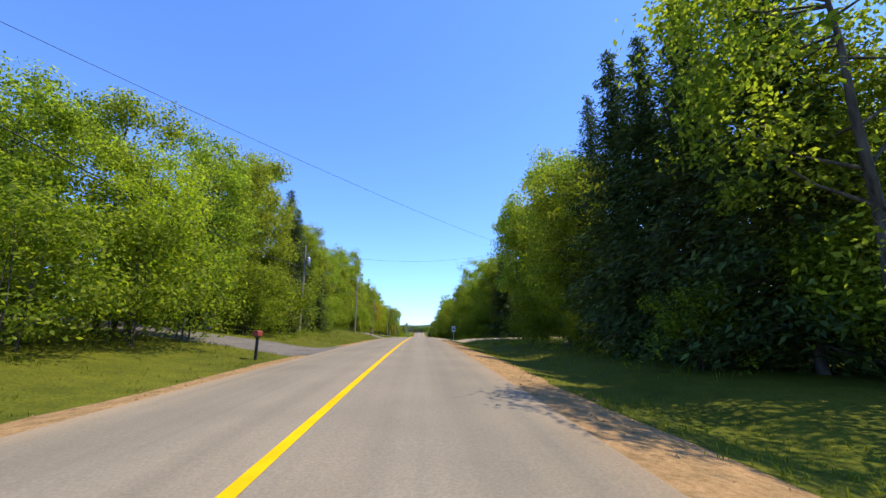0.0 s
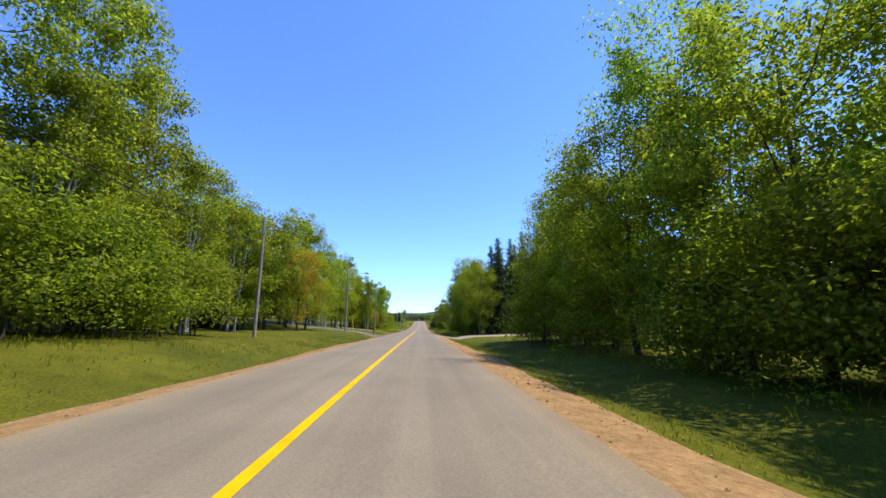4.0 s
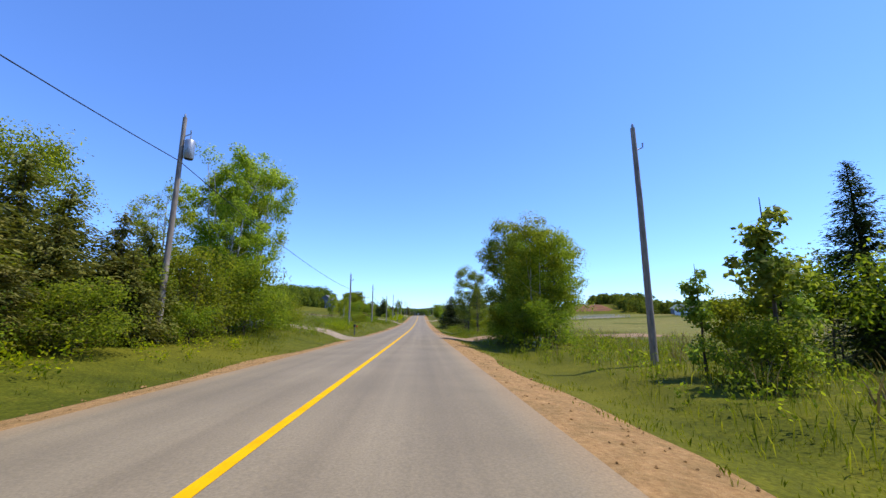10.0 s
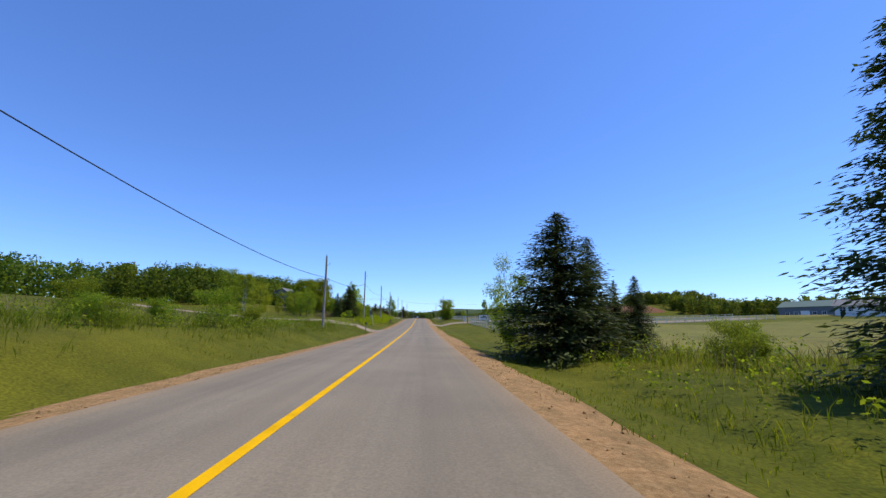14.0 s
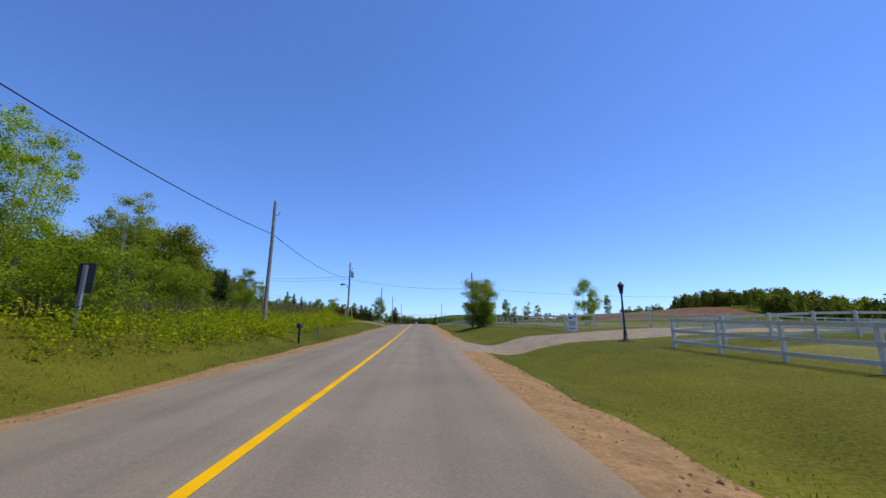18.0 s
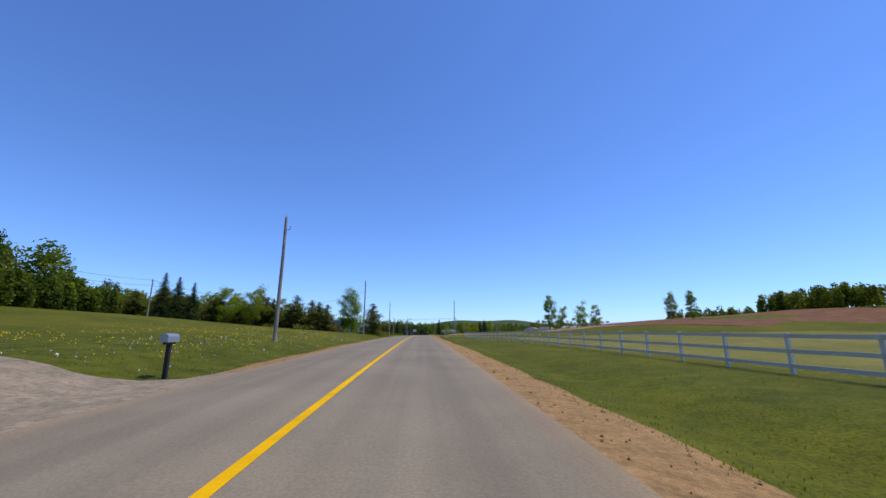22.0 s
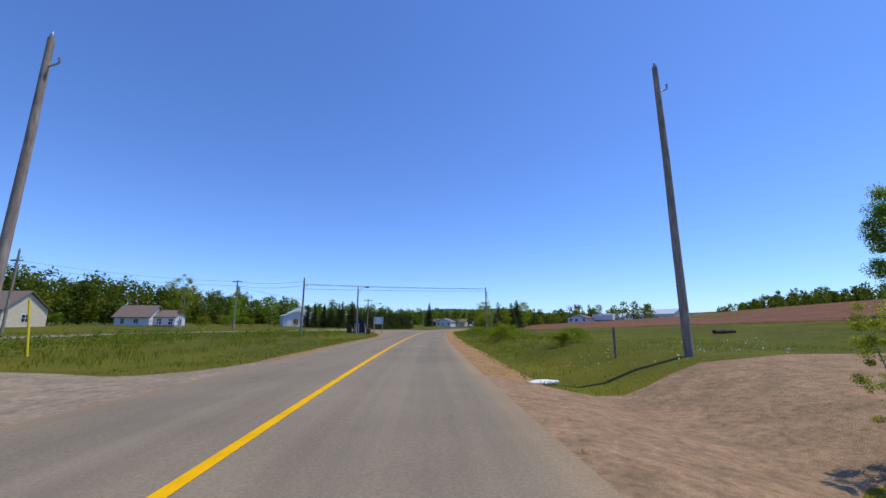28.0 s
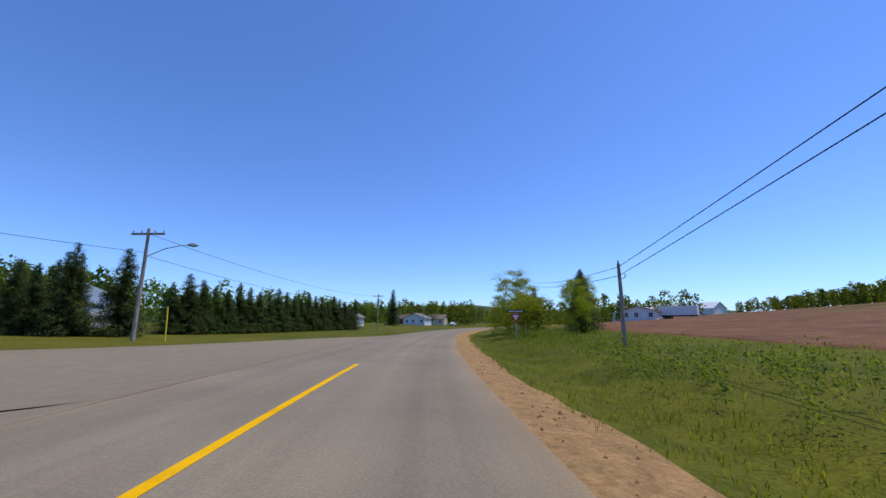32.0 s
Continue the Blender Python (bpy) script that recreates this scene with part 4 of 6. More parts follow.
spruces.at(14.14, 11.8, 8.6, 1.1)
spruces.at(14.42, 12.7, 8.5, 1.15)
spruces.at(15.07, 8.4, 7.0, 1.75)
poplars.at(27.68, -16.3, 10.6, 1.2)
for t, o, h in ((33.9, -31, 6.4), (33.95, -34, 6.0), (33.72, -25.6, 6.4), (33.8, -28.2, 6.8), (34.0, -36.5, 6.2)):
    spruces.at(t, o, h, .85)
pines.at(26.63, -8.2, 6.2, 1.45)
spruces.at(15.24, 11.2, 6.4, 1.2)
spruces.at(15.16, 13.0, 4.0)
young_spruces = Kind(5.0, spruce("young_spruce_tree", 74, 5.0, 1.35, .1, .3, NEEDLE_YOUNG, .1, "young green spruce tree with a thin leading shoot", .8, .3))
young_spruces.at(31.93, 12.4, 5.1, .85)
young_spruces.at(31.39, 10.9, 3.0, 1.0)
yellow.at(18.02, -11.6, .9, 1.7, "low shrub covered in yellow blossom on the lawn")
shrubs.at(18.12, -11.0, 1.3)
spruces.at(18.5, -12.4, 6.2, 1.25)
spruces.at(18.42, -14.2, 4.6, 1.3)
spruces.at(18.72, -12.8, 6.0, 1.2)
shrubs.at(18.6, -10.6, 2.4, 1.2)
shrubs.at(18.85, -10.4, 2.6, 1.2)
# trees before the grey house
for t, o, h in ((20.5, -23, 3.8), (20.78, -27, 4.8), (20.3, -20, 3.4), (20.9, -31, 5.2), (21.05, -35, 6), (20.7, -24.5, 3.8), (19.6, -27, 4.6), (19.85, -30, 4.8), (20.2, -33, 5.2), (20.45, -36.5, 5.6), (19.2, -25, 5.0), (19.35, -27.5, 5.0)):
    full_trees.at(t, o, h, .95)
dense_trees.at(20.8, -28.5, 8.8, 1.0)
dense_trees.at(20.55, -31, 8.2, 1.05)
full_trees.at(26.45, -30, 7.4, .9)
full_trees.at(26.5, -36, 6.9, .9)
spruces.at(26.4, -47, 9.3, .85)
spruces.at(26.45, -44.8, 8.7, .85)
spruces.at(26.5, -42.4, 8.0, .85)
# bushes above the ditch at the bend
for k in range(22):
    shrubs.at(30.6 + .075 * k, 8.6 + 3.2 * ((k * 7) % 11) / 11, .4 + .55 * ((k * 5) % 8) / 8, 1.5)
for t, o, h in ((14.9, 14.5, 1.1), (15.0, 16.5, 1.3), (14.7, 17.5, 1.1), (14.72, 12.4, 1.2), (14.62, 14.6, 1.0), (13.62, 10.6, 1.6), (13.75, 10.6, 1.9), (13.5, 12.2, 2.2)):
    shrubs.at(t, o, h, 1.1)
for t, o, h in ((14.0, -9.0, 1.3), (14.15, -9.4, 1.5), (14.3, -9.2, 1.4), (14.5, -9.8, 1.3), (13.9, -9.2, 1.2), (14.9, -9.6, 1.1), (15.1, -10, 1.3), (15.5, -9.2, 1.4)):
    shrubs.at(t, o, h, 1.25)
for t, o, h in ((29.98, 8.6, 1.2), (30.12, 8.3, 1.35), (30.25, 9.2, 1.0), (30.4, 8.5, .75), (30.5, 9.8, .7), (29.2, 9.0, .8), (29.26, 10.0, .85), (29.32, 11.0, .8)):
    shrubs.at(t, o, h, 1.4)
# birches and undergrowth on the bank
for t, o, h in ((11.62, -11.8, 13.5), (11.74, -12.8, 13), (11.84, -11.4, 14)):
    birch.at(t, o, h)
for t, o, h in ((11.45, -10.2, 3.6), (11.6, -9.8, 3.2), (11.75, -10.2, 3.8), (11.9, -10.6, 3.4), (12.1, -10.8, 2.6), (12.3, -11.5, 2.4)):
    shrubs.at(t, o, h, 1.1)
for t, o, h in ((10.35, -11.5, 6.5), (10.5, -12.2, 7.0), (10.65, -11.8, 6.2), (10.85, -11.2, 5.6), (11.1, -11.4, 5.2), (11.25, -11, 4.6), (11.4, -11.6, 4.4)):
    pines.at(t, o, h, 1.1)
for k in range(8):
    (broad, back_trees)[k % 2].at(26.9 + .05 * (k % 3), -28 - 5.2 * k, 6.4 + (k * 3) % 4 * .5, 1.0)
birch.at(28.22, 7.7, 2.6, .9)
birch.at(28.25, 7.3, 2.0, 1.0)
poplars.at(29.9, 42.5, 11.0, .85)
full_trees.at(29.82, 45.5, 8.6, .8)
full_trees.at(29.95, 54, 8.4, .85)
# trees and shrubs before the houses at the junction
birch.at(31.29, -34.5, 8.1, .95)
birch.at(31.56, -29.3, 6.3, .7)
rust.at(34.35, -43.5, 2.3, 1.3, "low shrub with orange-yellow young leaves by the side road")
rust.at(34.6, -40.5, 1.5, 1.4, "low shrub with orange-yellow young leaves by the side road")
for t, o, h in ((31.35, -70.5, 2.0), (33.4, -58, 2.2), (33.6, -54, 2.6), (33.8, -50.5, 2.2), (34.0, -56, 2.4), (32.4, -74, 2.4), (34.2, -48, 2.0)):
    shrubs.at(t, o, h, 1.25)
broad.at(6.08, 12.6, 9.4, 1.1)
birch.at(6.0, 14, 11.5)
broad.at(5.95, 15, 10.5)
broad.at(6.16, 15.5, 9, 1.1)
for t, o, h in ((6.1, 11.6, 3.0), (6.02, 12.6, 3.4), (5.95, 12.2, 3.0), (6.18, 13.4, 3.4), (6.12, 15.2, 3.6)):
    shrubs.at(t, o, h, 1.2)
spruces.at(6.02, 18.5, 15, 1.0)
full_trees.at(6.36, -14.3, 11.6, .85)
full_trees.at(6.28, -15.6, 11, .95)
full_trees.at(6.62, -16.2, 10.5, .85)
# the pale willow and dark trees where the road bends out of sight
broad.at(35.0, 10.6, 8.0, 1.3)
shrubs.at(34.4, 10.2, 4.2, 1.3)
shrubs.at(35.4, 9.8, 4.6, 1.3)
for t, o, h in ((34.9, 18.5, 7.5), (35.3, 20, 8.5), (35.8, 21.5, 8), (34.6, 16.5, 6), (36.2, 15, 7.5), (36.8, 13, 7)):
    (spruces if int(h * 2) % 2 else broad).at(t, o, h, 1.1)
for k in range(22):
    u = k / 21
    spruces.at(34.35 + 2.3 * u, -26.8 + 5.0 * u, 5.6 - .3 * u + 1.2 * ((k * 3) % 4) / 3, 1.15)

# ---- paddock fence ----
def rail_fence(runs, label):
    """A white three-rail board fence: posts, and rails from post to post."""
    top = put(new("rail_fence"), pose(0, 0, 0))
    post_me = None
    for s0, o0, s1, o1 in runs:
        n = max(1, round(math.hypot(s1 - s0, o1 - o0) / 2.5))
        spots = []
        for k in range(n + 1):
            s, o = s0 + (s1 - s0) * k / n, o0 + (o1 - o0) * k / n
            x, y = xy(s, o)
            spots.append(Vector((float(x), float(y), float(ground_z(s, o)))))
        for k, p in enumerate(spots):
            d = (spots[min(k + 1, n)] - spots[max(k - 1, 0)])
            yaw = math.atan2(d.y, d.x)
            if post_me is None:
                bm = box(-.06, -.06, -.3, .06, .06, 1.22, .012)
                post_me = bpy.data.meshes.new("post")
                bm.to_mesh(post_me)
                bm.free()
                post_me.materials.append(POST_CREAM)
            child("post", post_me, top, m=Matrix.Translation(p) @ Matrix.Rotation(yaw, 4, 'Z'))
        for a, b in zip(spots, spots[1:]):
            d = b - a
            for z in (.25, .68, 1.12):
                rail_length = d.length
                m = Matrix.Translation((a + b) / 2 + Vector((0, 0, z))) @ d.to_track_quat('X', 'Z').to_matrix().to_4x4() @ Matrix.Translation((0, .078, 0)) @ Matrix.Diagonal((rail_length, 1, 1, 1))
                child("rail", rail_mesh(), top, m=m)
    return tagged(top, label, "fence", "paddock fences")


@lru_cache(None)
def rail_mesh():
    bm = box(-.5, -.018, -.06, .5, .018, .06)
    me = bpy.data.meshes.new("rail")
    bm.to_mesh(me)
    bm.free()
    me.materials.append(RAIL_GREY)
    return me


RAIL_GREY = plain("weathered_white_boards", (.70, .61, .44), .8, 0, .2, 1.2)
POST_CREAM = plain("cream_white_paint", (.76, .69, .54), .7, 0, .12, 2)
rail_fence([(258, 13, 322, 12.4), (322, 12.4, 326, 40), (326, 40, 331, 90)], "white three-rail board fence round a grassy paddock")
rail_fence([(344, 90, 339, 40), (339, 40, 336, 13), (336, 13, 420, 12.6), (420, 12.6, 466, 11.5)], "white three-rail board fence along the road verge")

# ---- buildings ----
SIDING_WHITE = plain("white_clapboard", (.70, .71, .70), .7, 0, .06, 1.5)
SIDING_GREY = plain("slate_grey_siding", (.15, .165, .185), .7, 0, .08, 1.5)
SIDING_CREAM = plain("cream_siding", (.62, .55, .40), .7, 0, .07, 1.5)
RED_WALL = plain("dark_red_boards", (.11, .022, .022), .7, 0, .15, 1.5)
RED_BRICK = plain("red_brick", (.22, .075, .05), .85, 0, .2, 6)
ROOF_BROWN = plain("brown_shingles", (.20, .155, .125), .9, 0, .16, 5)
ROOF_GREY = plain("grey_shingles", (.20, .195, .19), .9, 0, .16, 5)
ROOF_GREEN = plain("weathered_green_roof", (.12, .17, .14), .8, 0, .14, 4)
ROOF_METAL = plain("pale_metal_roof", (.62, .64, .66), .5, .2, .07, 2)
GLASS_DARK, _gn, _gl, _gb = material("window_glass", .05, 0, .5)
_gb.inputs["Base Color"].default_value = (.03, .04, .05, 1)
TRIM = plain("white_trim", (.76, .76, .74), .55, 0, .05)
PLANK = bark_material("grey_planks", (.14, .12, .10), (.3, .27, .23))
PALE_WOOD = bark_material("pale_weathered_wood", (.36, .31, .24), (.62, .56, .46))
CHROME = plain("bright_metal", (.6, .6, .62), .25, .9, .05)


def house_window(house, x, y, z, w, h, facing, bars=True):
    """A window on a wall: facing 0 looks along -y, 1 +x, 2 +y, 3 -x."""
    a = Matrix.Translation((x, y, z)) @ Matrix.Rotation(facing * math.pi / 2, 4, 'Z')
    bm = bmesh.new()
    for b in ((-w / 2 - .09, -.06, -h / 2 - .09, w / 2 + .09, .0, -h / 2), (-w / 2 - .09, -.06, h / 2, w / 2 + .09, .0, h / 2 + .09),
              (-w / 2 - .09, -.06, -h / 2, -w / 2, .0, h / 2), (w / 2, -.06, -h / 2, w / 2 + .09, .0, h / 2)):
        box(*b, 0, bm)
    if bars:
        box(-.025, -.05, -h / 2, .025, -.01, h / 2, 0, bm)
        box(-w / 2, -.05, -.025, w / 2, -.01, .025, 0, bm)
    bmesh.ops.transform(bm, matrix=a, verts=bm.verts)
    win = part("window", bm, TRIM, house)
    bm = box(-w / 2, -.025, -h / 2, w / 2, -.008, h / 2)
    bmesh.ops.transform(bm, matrix=a, verts=bm.verts)
    part("pane", bm, GLASS_DARK, win)


def gable(house, w, d, z0, rise, mat, eave=.45, along="x", x=0, y=0, thick=.14, name="roof"):
    """A gable roof over a w by d block, ridge along x or y, with thickness and eaves."""
    half = (d if along == "x" else w) / 2 + eave
    run = (w if along == "x" else d) / 2 + eave
    drop = rise * eave / (half - eave)
    sec = [(-half, z0 - drop), (0, z0 + rise), (half, z0 - drop), (half, z0 - drop + thick), (0, z0 + rise + thick * 1.25), (-half, z0 - drop + thick)]
    bm = bmesh.new()
    rows = []
    for r in (-run, run):
        rows.append([bm.verts.new((x + r, y + a, b) if along == "x" else (x + a, y + r, b)) for a, b in sec])
    n = len(sec)
    for i in range(n):
        bm.faces.new((rows[0][i], rows[0][(i + 1) % n], rows[1][(i + 1) % n], rows[1][i]))
    for row in rows:
        bm.faces.new((row[0], row[1], row[4], row[5]))
        bm.faces.new((row[1], row[2], row[3], row[4]))
    bmesh.ops.recalc_face_normals(bm, faces=bm.faces)
    return part(name, bm, mat, house)


def walls(house, w, d, h, rise, mat, along="x", x=0, y=0, name="wall"):
    """Four walls with the gable ends drawn up to the ridge."""
    bm = bmesh.new()
    sec = [(-d / 2, -.4), (d / 2, -.4), (d / 2, h), (0, h + rise), (-d / 2, h)] if along == "x" else [(-w / 2, -.4), (w / 2, -.4), (w / 2, h), (0, h + rise), (-w / 2, h)]
    run = (w if along == "x" else d) / 2
    rows = [[bm.verts.new((x + r, y + a, b) if along == "x" else (x + a, y + r, b)) for a, b in sec] for r in (-run, run)]
    for i in range(5):
        bm.faces.new((rows[0][i], rows[0][(i + 1) % 5], rows[1][(i + 1) % 5], rows[1][i]))
    bm.faces.new(rows[0])
    bm.faces.new(rows[1][::-1])
    bmesh.ops.recalc_face_normals(bm, faces=bm.faces)
    return part(name, bm, mat, house)


def door_on(house, x, y, z, w, h, facing, mat):
    a = Matrix.Translation((x, y, z)) @ Matrix.Rotation(facing * math.pi / 2, 4, 'Z')
    bm = box(-w / 2, -.05, 0, w / 2, 0, h, .01)
    box(-w / 2 - .08, -.03, 0, -w / 2, 0, h + .08, 0, bm)
    box(w / 2, -.03, 0, w / 2 + .08, 0, h + .08, 0, bm)
    for k in range(3):
        box(-w * .36, -.065, .2 + k * h * .3, w * .36, -.05, .2 + k * h * .3 + h * .22, .006, bm)
    bmesh.ops.transform(bm, matrix=a, verts=bm.verts)
    part("door", bm, mat, house)


def house(t, o, turn, w, d, h, rise, wall, roof, label, along="x", windows=(), doors=(), chimney=None, wings=(), lift=0.0, category="house"):
    top = put(new("house" if category == "house" else category.replace(" ", "_")), spot(SPEED * t, o, turn, lift=lift))
    walls(top, w, d, h, rise, wall, along)
    gable(top, w, d, h, rise, roof, .45, along)
    for x, y, ww, dd, hh, rr, al in wings:
        walls(top, ww, dd, hh, rr, wall, al, x, y)
        gable(top, ww, dd, hh, rr, roof, .35, al, x, y)
    for x, y, z, ww, hh, f in windows:
        house_window(top, x, y, z, ww, hh, f)
    for x, y, z, ww, hh, f in doors:
        door_on(top, x, y, z, ww, hh, f, TRIM)
    if chimney:
        part("chimney", box(chimney[0] - .35, chimney[1] - .35, h, chimney[0] + .35, chimney[1] + .35, h + rise + .9, .03), RED_BRICK, top)
    return tagged(top, label, category)


# the dark red house among the lawn trees
house(10.2, -31.5, 8, 9, 8, 5.2, 2.4, RED_BRICK, ROOF_BROWN, "red brick two-storey house with white windows behind lawn trees", "x",
      [(-3, -4.0, 1.5, 1.1, 1.3, 0), (0, -4.0, 1.5, 1.1, 1.3, 0), (3, -4.0, 1.5, 1.1, 1.3, 0), (-3, -4.0, 4.0, 1.0, 1.2, 0), (2.8, -4.0, 4.0, 1.0, 1.2, 0),
       (4.5, -2, 1.5, 1.1, 1.3, 1), (4.5, 2, 1.5, 1.1, 1.3, 1), (4.5, 0, 4.1, 1.0, 1.2, 1)], [(1.5, -4.0, 0, 1, 2.05, 0)], (-2, 0))
house(8.9, -37, 5, 10, 7, 2.7, 2.0, SIDING_WHITE, ROOF_GREY, "white bungalow with a grey roof behind birches", "x",
      [(-3, -3.5, 1.5, 1.3, 1.1, 0), (2, -3.5, 1.5, 1.3, 1.1, 0), (5, 0, 1.5, 1.1, 1.1, 1)], [(-.5, -3.5, 0, 1, 2.05, 0)])
# the cream house on the hill
house(17.9, -94, -10, 11, 8, 3.6, 3.0, SIDING_CREAM, ROOF_GREY, "cream house with a steep grey roof and gables on the hill", "x",
      [(-3.6, -4.0, 1.4, 1.2, 1.4, 0), (-.9, -4.0, 1.4, 1.2, 1.4, 0), (3.4, -6.0, 1.5, 1.5, 1.5, 0), (3.4, -6.0, 4.2, 1.1, 1.1, 0), (5.5, 1, 1.5, 1.3, 1.4, 1)], [(1, -4.0, 0, 1, 2.05, 0)], None,
      [(3.4, -3.3, 3.9, 5.4, 4.0, 2.2, "y"), (-6.6, 1, 5.4, 6, 2.6, 1.9, "x")], lift=-1.6)
# the grey house above the weed bank
house(23.0, -50.4, -6, 7.0, 8.4, 4.7, 2.4, SIDING_GREY, ROOF_GREY, "slate-grey two-storey house with white trim and gables", "y",
      [(.6, -4.2, 3.4, .8, 1.4, 0), (.6, -4.2, 1.0, .8, 1.1, 0), (4.7, -1.9, 3.4, 1.7, 1.4, 1), (4.7, -1.9, 1.2, 1.7, 1.2, 1), (4.7, -1.9, 5.2, .7, .7, 1),
       (3.5, .9, 3.4, 1.3, 1.3, 1), (3.5, 2.9, 3.4, 1.3, 1.3, 1), (3.5, 2.9, 1.2, 1.4, 1.3, 1)],
      [(3.5, .9, 0, 1, 2.1, 1)], None, [(3.4, -1.9, 2.6, 3.2, 4.7, 1.5, "x")])
# the red shed
house(27.65, -20.5, -6, 4.2, 3.4, 2.1, .75, RED_WALL, ROOF_GREEN, "dark red wooden shed with a weathered roof and white window", "x",
      [(1.1, -1.7, 1.25, .8, .8, 0), (2.1, 0, 1.25, .8, .8, 1)], [(-1.0, -1.7, 0, .85, 1.85, 0)], category="shed")
house(29.0, -32, -6, 7, 6, 2.4, 1.2, SIDING_WHITE, ROOF_BROWN, "low white garage with a brown roof beside the shed", "x",
      [(-1.6, -3.0, 1.3, 1.0, .9, 0)], [(1.5, -3.0, 0, 2.3, 2.05, 0)], category="garage")
# the houses beyond the side road
house(31.8, -74, 6, 12, 8, 2.9, 3.0, SIDING_CREAM, ROOF_BROWN, "beige house with a brown roof and white dormer", "x",
      [(-3.6, -4.0, 1.4, 1.4, 1.2, 0), (3.4, -4.0, 1.4, 1.4, 1.2, 0), (-1.0, -5.0, 4.3, 1.5, 1.1, 0), (6, 0, 1.4, 1.3, 1.2, 1)], [(.8, -4.0, 0, 1, 2.05, 0)], None,
      [(-1.0, -2.6, 3.6, 4.8, 3.6, 1.8, "y")])
HOUSE_B = house(32.95, -66.2, 12, 6.8, 5.8, 2.4, 2.3, SIDING_WHITE, ROOF_BROWN, "white house with brown gable roofs and a front deck", "x",
                [(-1.8, -2.9, 1.3, .7, 1.0, 0), (.9, -2.9, 1.3, .9, .8, 0), (3.4, 0, 3.1, .8, .7, 1), (4.6, -1.1, 1.2, .9, 1.2, 0), (7.0, -1.1, 1.2, .9, 1.2, 0), (7.8, 1.2, 1.2, 1.1, 1.1, 1)],
                [(5.8, -1.1, 0, .9, 2.0, 0), (3.4, -.9, 0, 2.3, 2.0, 1)], (-1.6, .6), [(5.5, 1.2, 4.6, 4.6, 2.3, 1.4, "x")], lift=-.4)
deck = put(new("deck"), HOUSE_B.matrix_basis @ pose(7.4, -2.7, 0))
part("floor_boards", box(-3.4, -1.4, .3, 3.4, 1.4, .42), PLANK, deck)
for k in range(8):
    part("baluster_post", box(-3.35 + k * .95, -1.38, -.3, -3.25 + k * .95, -1.28, 1.3), TRIM, deck)
part("handrail", box(-3.4, -1.42, 1.25, 3.4, -1.26, 1.35), TRIM, deck)
part("step", box(3.4, -.6, -.3, 3.9, .6, .2), PLANK, deck)
tagged(deck, "wooden front deck with a white railing", "deck")
house(34.7, -47.8, 40, 7.2, 6, 3.1, 1.3, SIDING_WHITE, ROOF_METAL, "pale barn-like white house with a metal roof", "y",
      [(0, -3.0, 1.5, 1.3, 1.4, 0), (3.6, -1, 1.5, 1.0, 1.1, 1), (3.6, 1.6, 1.5, 1.0, 1.1, 1)], [(-2.1, -3.0, 0, 1, 2.05, 0)], None, [(2.2, 4.0, 6, 6, 4.3, 1.4, "y")])
# houses where the road goes out of sight
for t, o, turn, w, wall, roof, label in ((38.05, -36, 10, 6.8, SIDING_WHITE, ROOF_GREY, "white house with a grey roof by the far road"),
                                         (40.4, -33.5, 0, 9, SIDING_WHITE, ROOF_GREY, "white gabled house by the far road"),
                                         (41.7, -37, 5, 12, SIDING_CREAM, ROOF_BROWN, "pale house with a brown roof by the far road"),
                                         (41.6, -49, 5, 10, RED_WALL, ROOF_BROWN, "dark red barn by the far road"),
                                         (38.6, 41, -20, 8, SIDING_WHITE, ROOF_BROWN, "long low white building with a brown roof by the field")):
    house(t, o, turn, w, 6.4, 2.3 if o > 0 else 2.6, 1.2 if o > 0 else 1.7, wall, roof, label, "x" if w > 9 else "y",
          [(-w * .33, -3.2, 1.4, .9, 1.0, 0), (w * .36, -3.2, 1.4, .9, 1.0, 0), (-.3, -3.2, 1.4, .9, 1.0, 0)], [(w * .1 + .55, -3.2, 0, .9, 2.0, 0)])
for t, o, turn, w, d, h, roof, label in ((46.5, 72, -35, 34, 14, 4, ROOF_METAL, "long white barn with a pale metal roof beyond the field"),
                                         (44.7, 48, -30, 20, 11, 4, ROOF_METAL, "white farm shed with a pale metal roof"),
                                         (22.4, 153, -70, 17, 10, 4.2, ROOF_GREEN, "long barn with a green roof beyond the paddock"),
                                         (19.8, 121, -60, 10, 7, 2.7, ROOF_GREY, "pale house with a grey roof beyond the meadow")):
    # green-roofed barn: slate grey stands in for shadow on its upper wall
    house(t, o, turn, w, d, h, d * .22, SIDING_GREY if roof == ROOF_GREEN else SIDING_WHITE, roof, label, "x", [(k * w / 6, -d / 2, 1.7, 1.2, 1.1, 0) for k in (-2, -1, 1, 2)], [(0, -d / 2, 0, 2.6, 2.6, 0)], category="barn")

# ---- vehicles ----
CAR_BLACK = plain("dark_car_paint", (.012, .013, .02), .25, .1, .08, 2, .6)
CAR_WHITE = plain("white_car_paint", (.7, .7, .7), .25, 0, .05, 2, .6)
CAR_BLUE = plain("dark_blue_car_paint", (.015, .02, .05), .25, .1, .08, 2, .6)
CAR_SILVER = plain("silver_blue_car_paint", (.30, .36, .45), .25, .3, .05, 2, .6)
RUBBER = plain("tyre_rubber", (.015, .015, .015), .9, 0, .1)
LAMP_RED = plain("red_lamp_lens", (.35, .01, .01), .2)


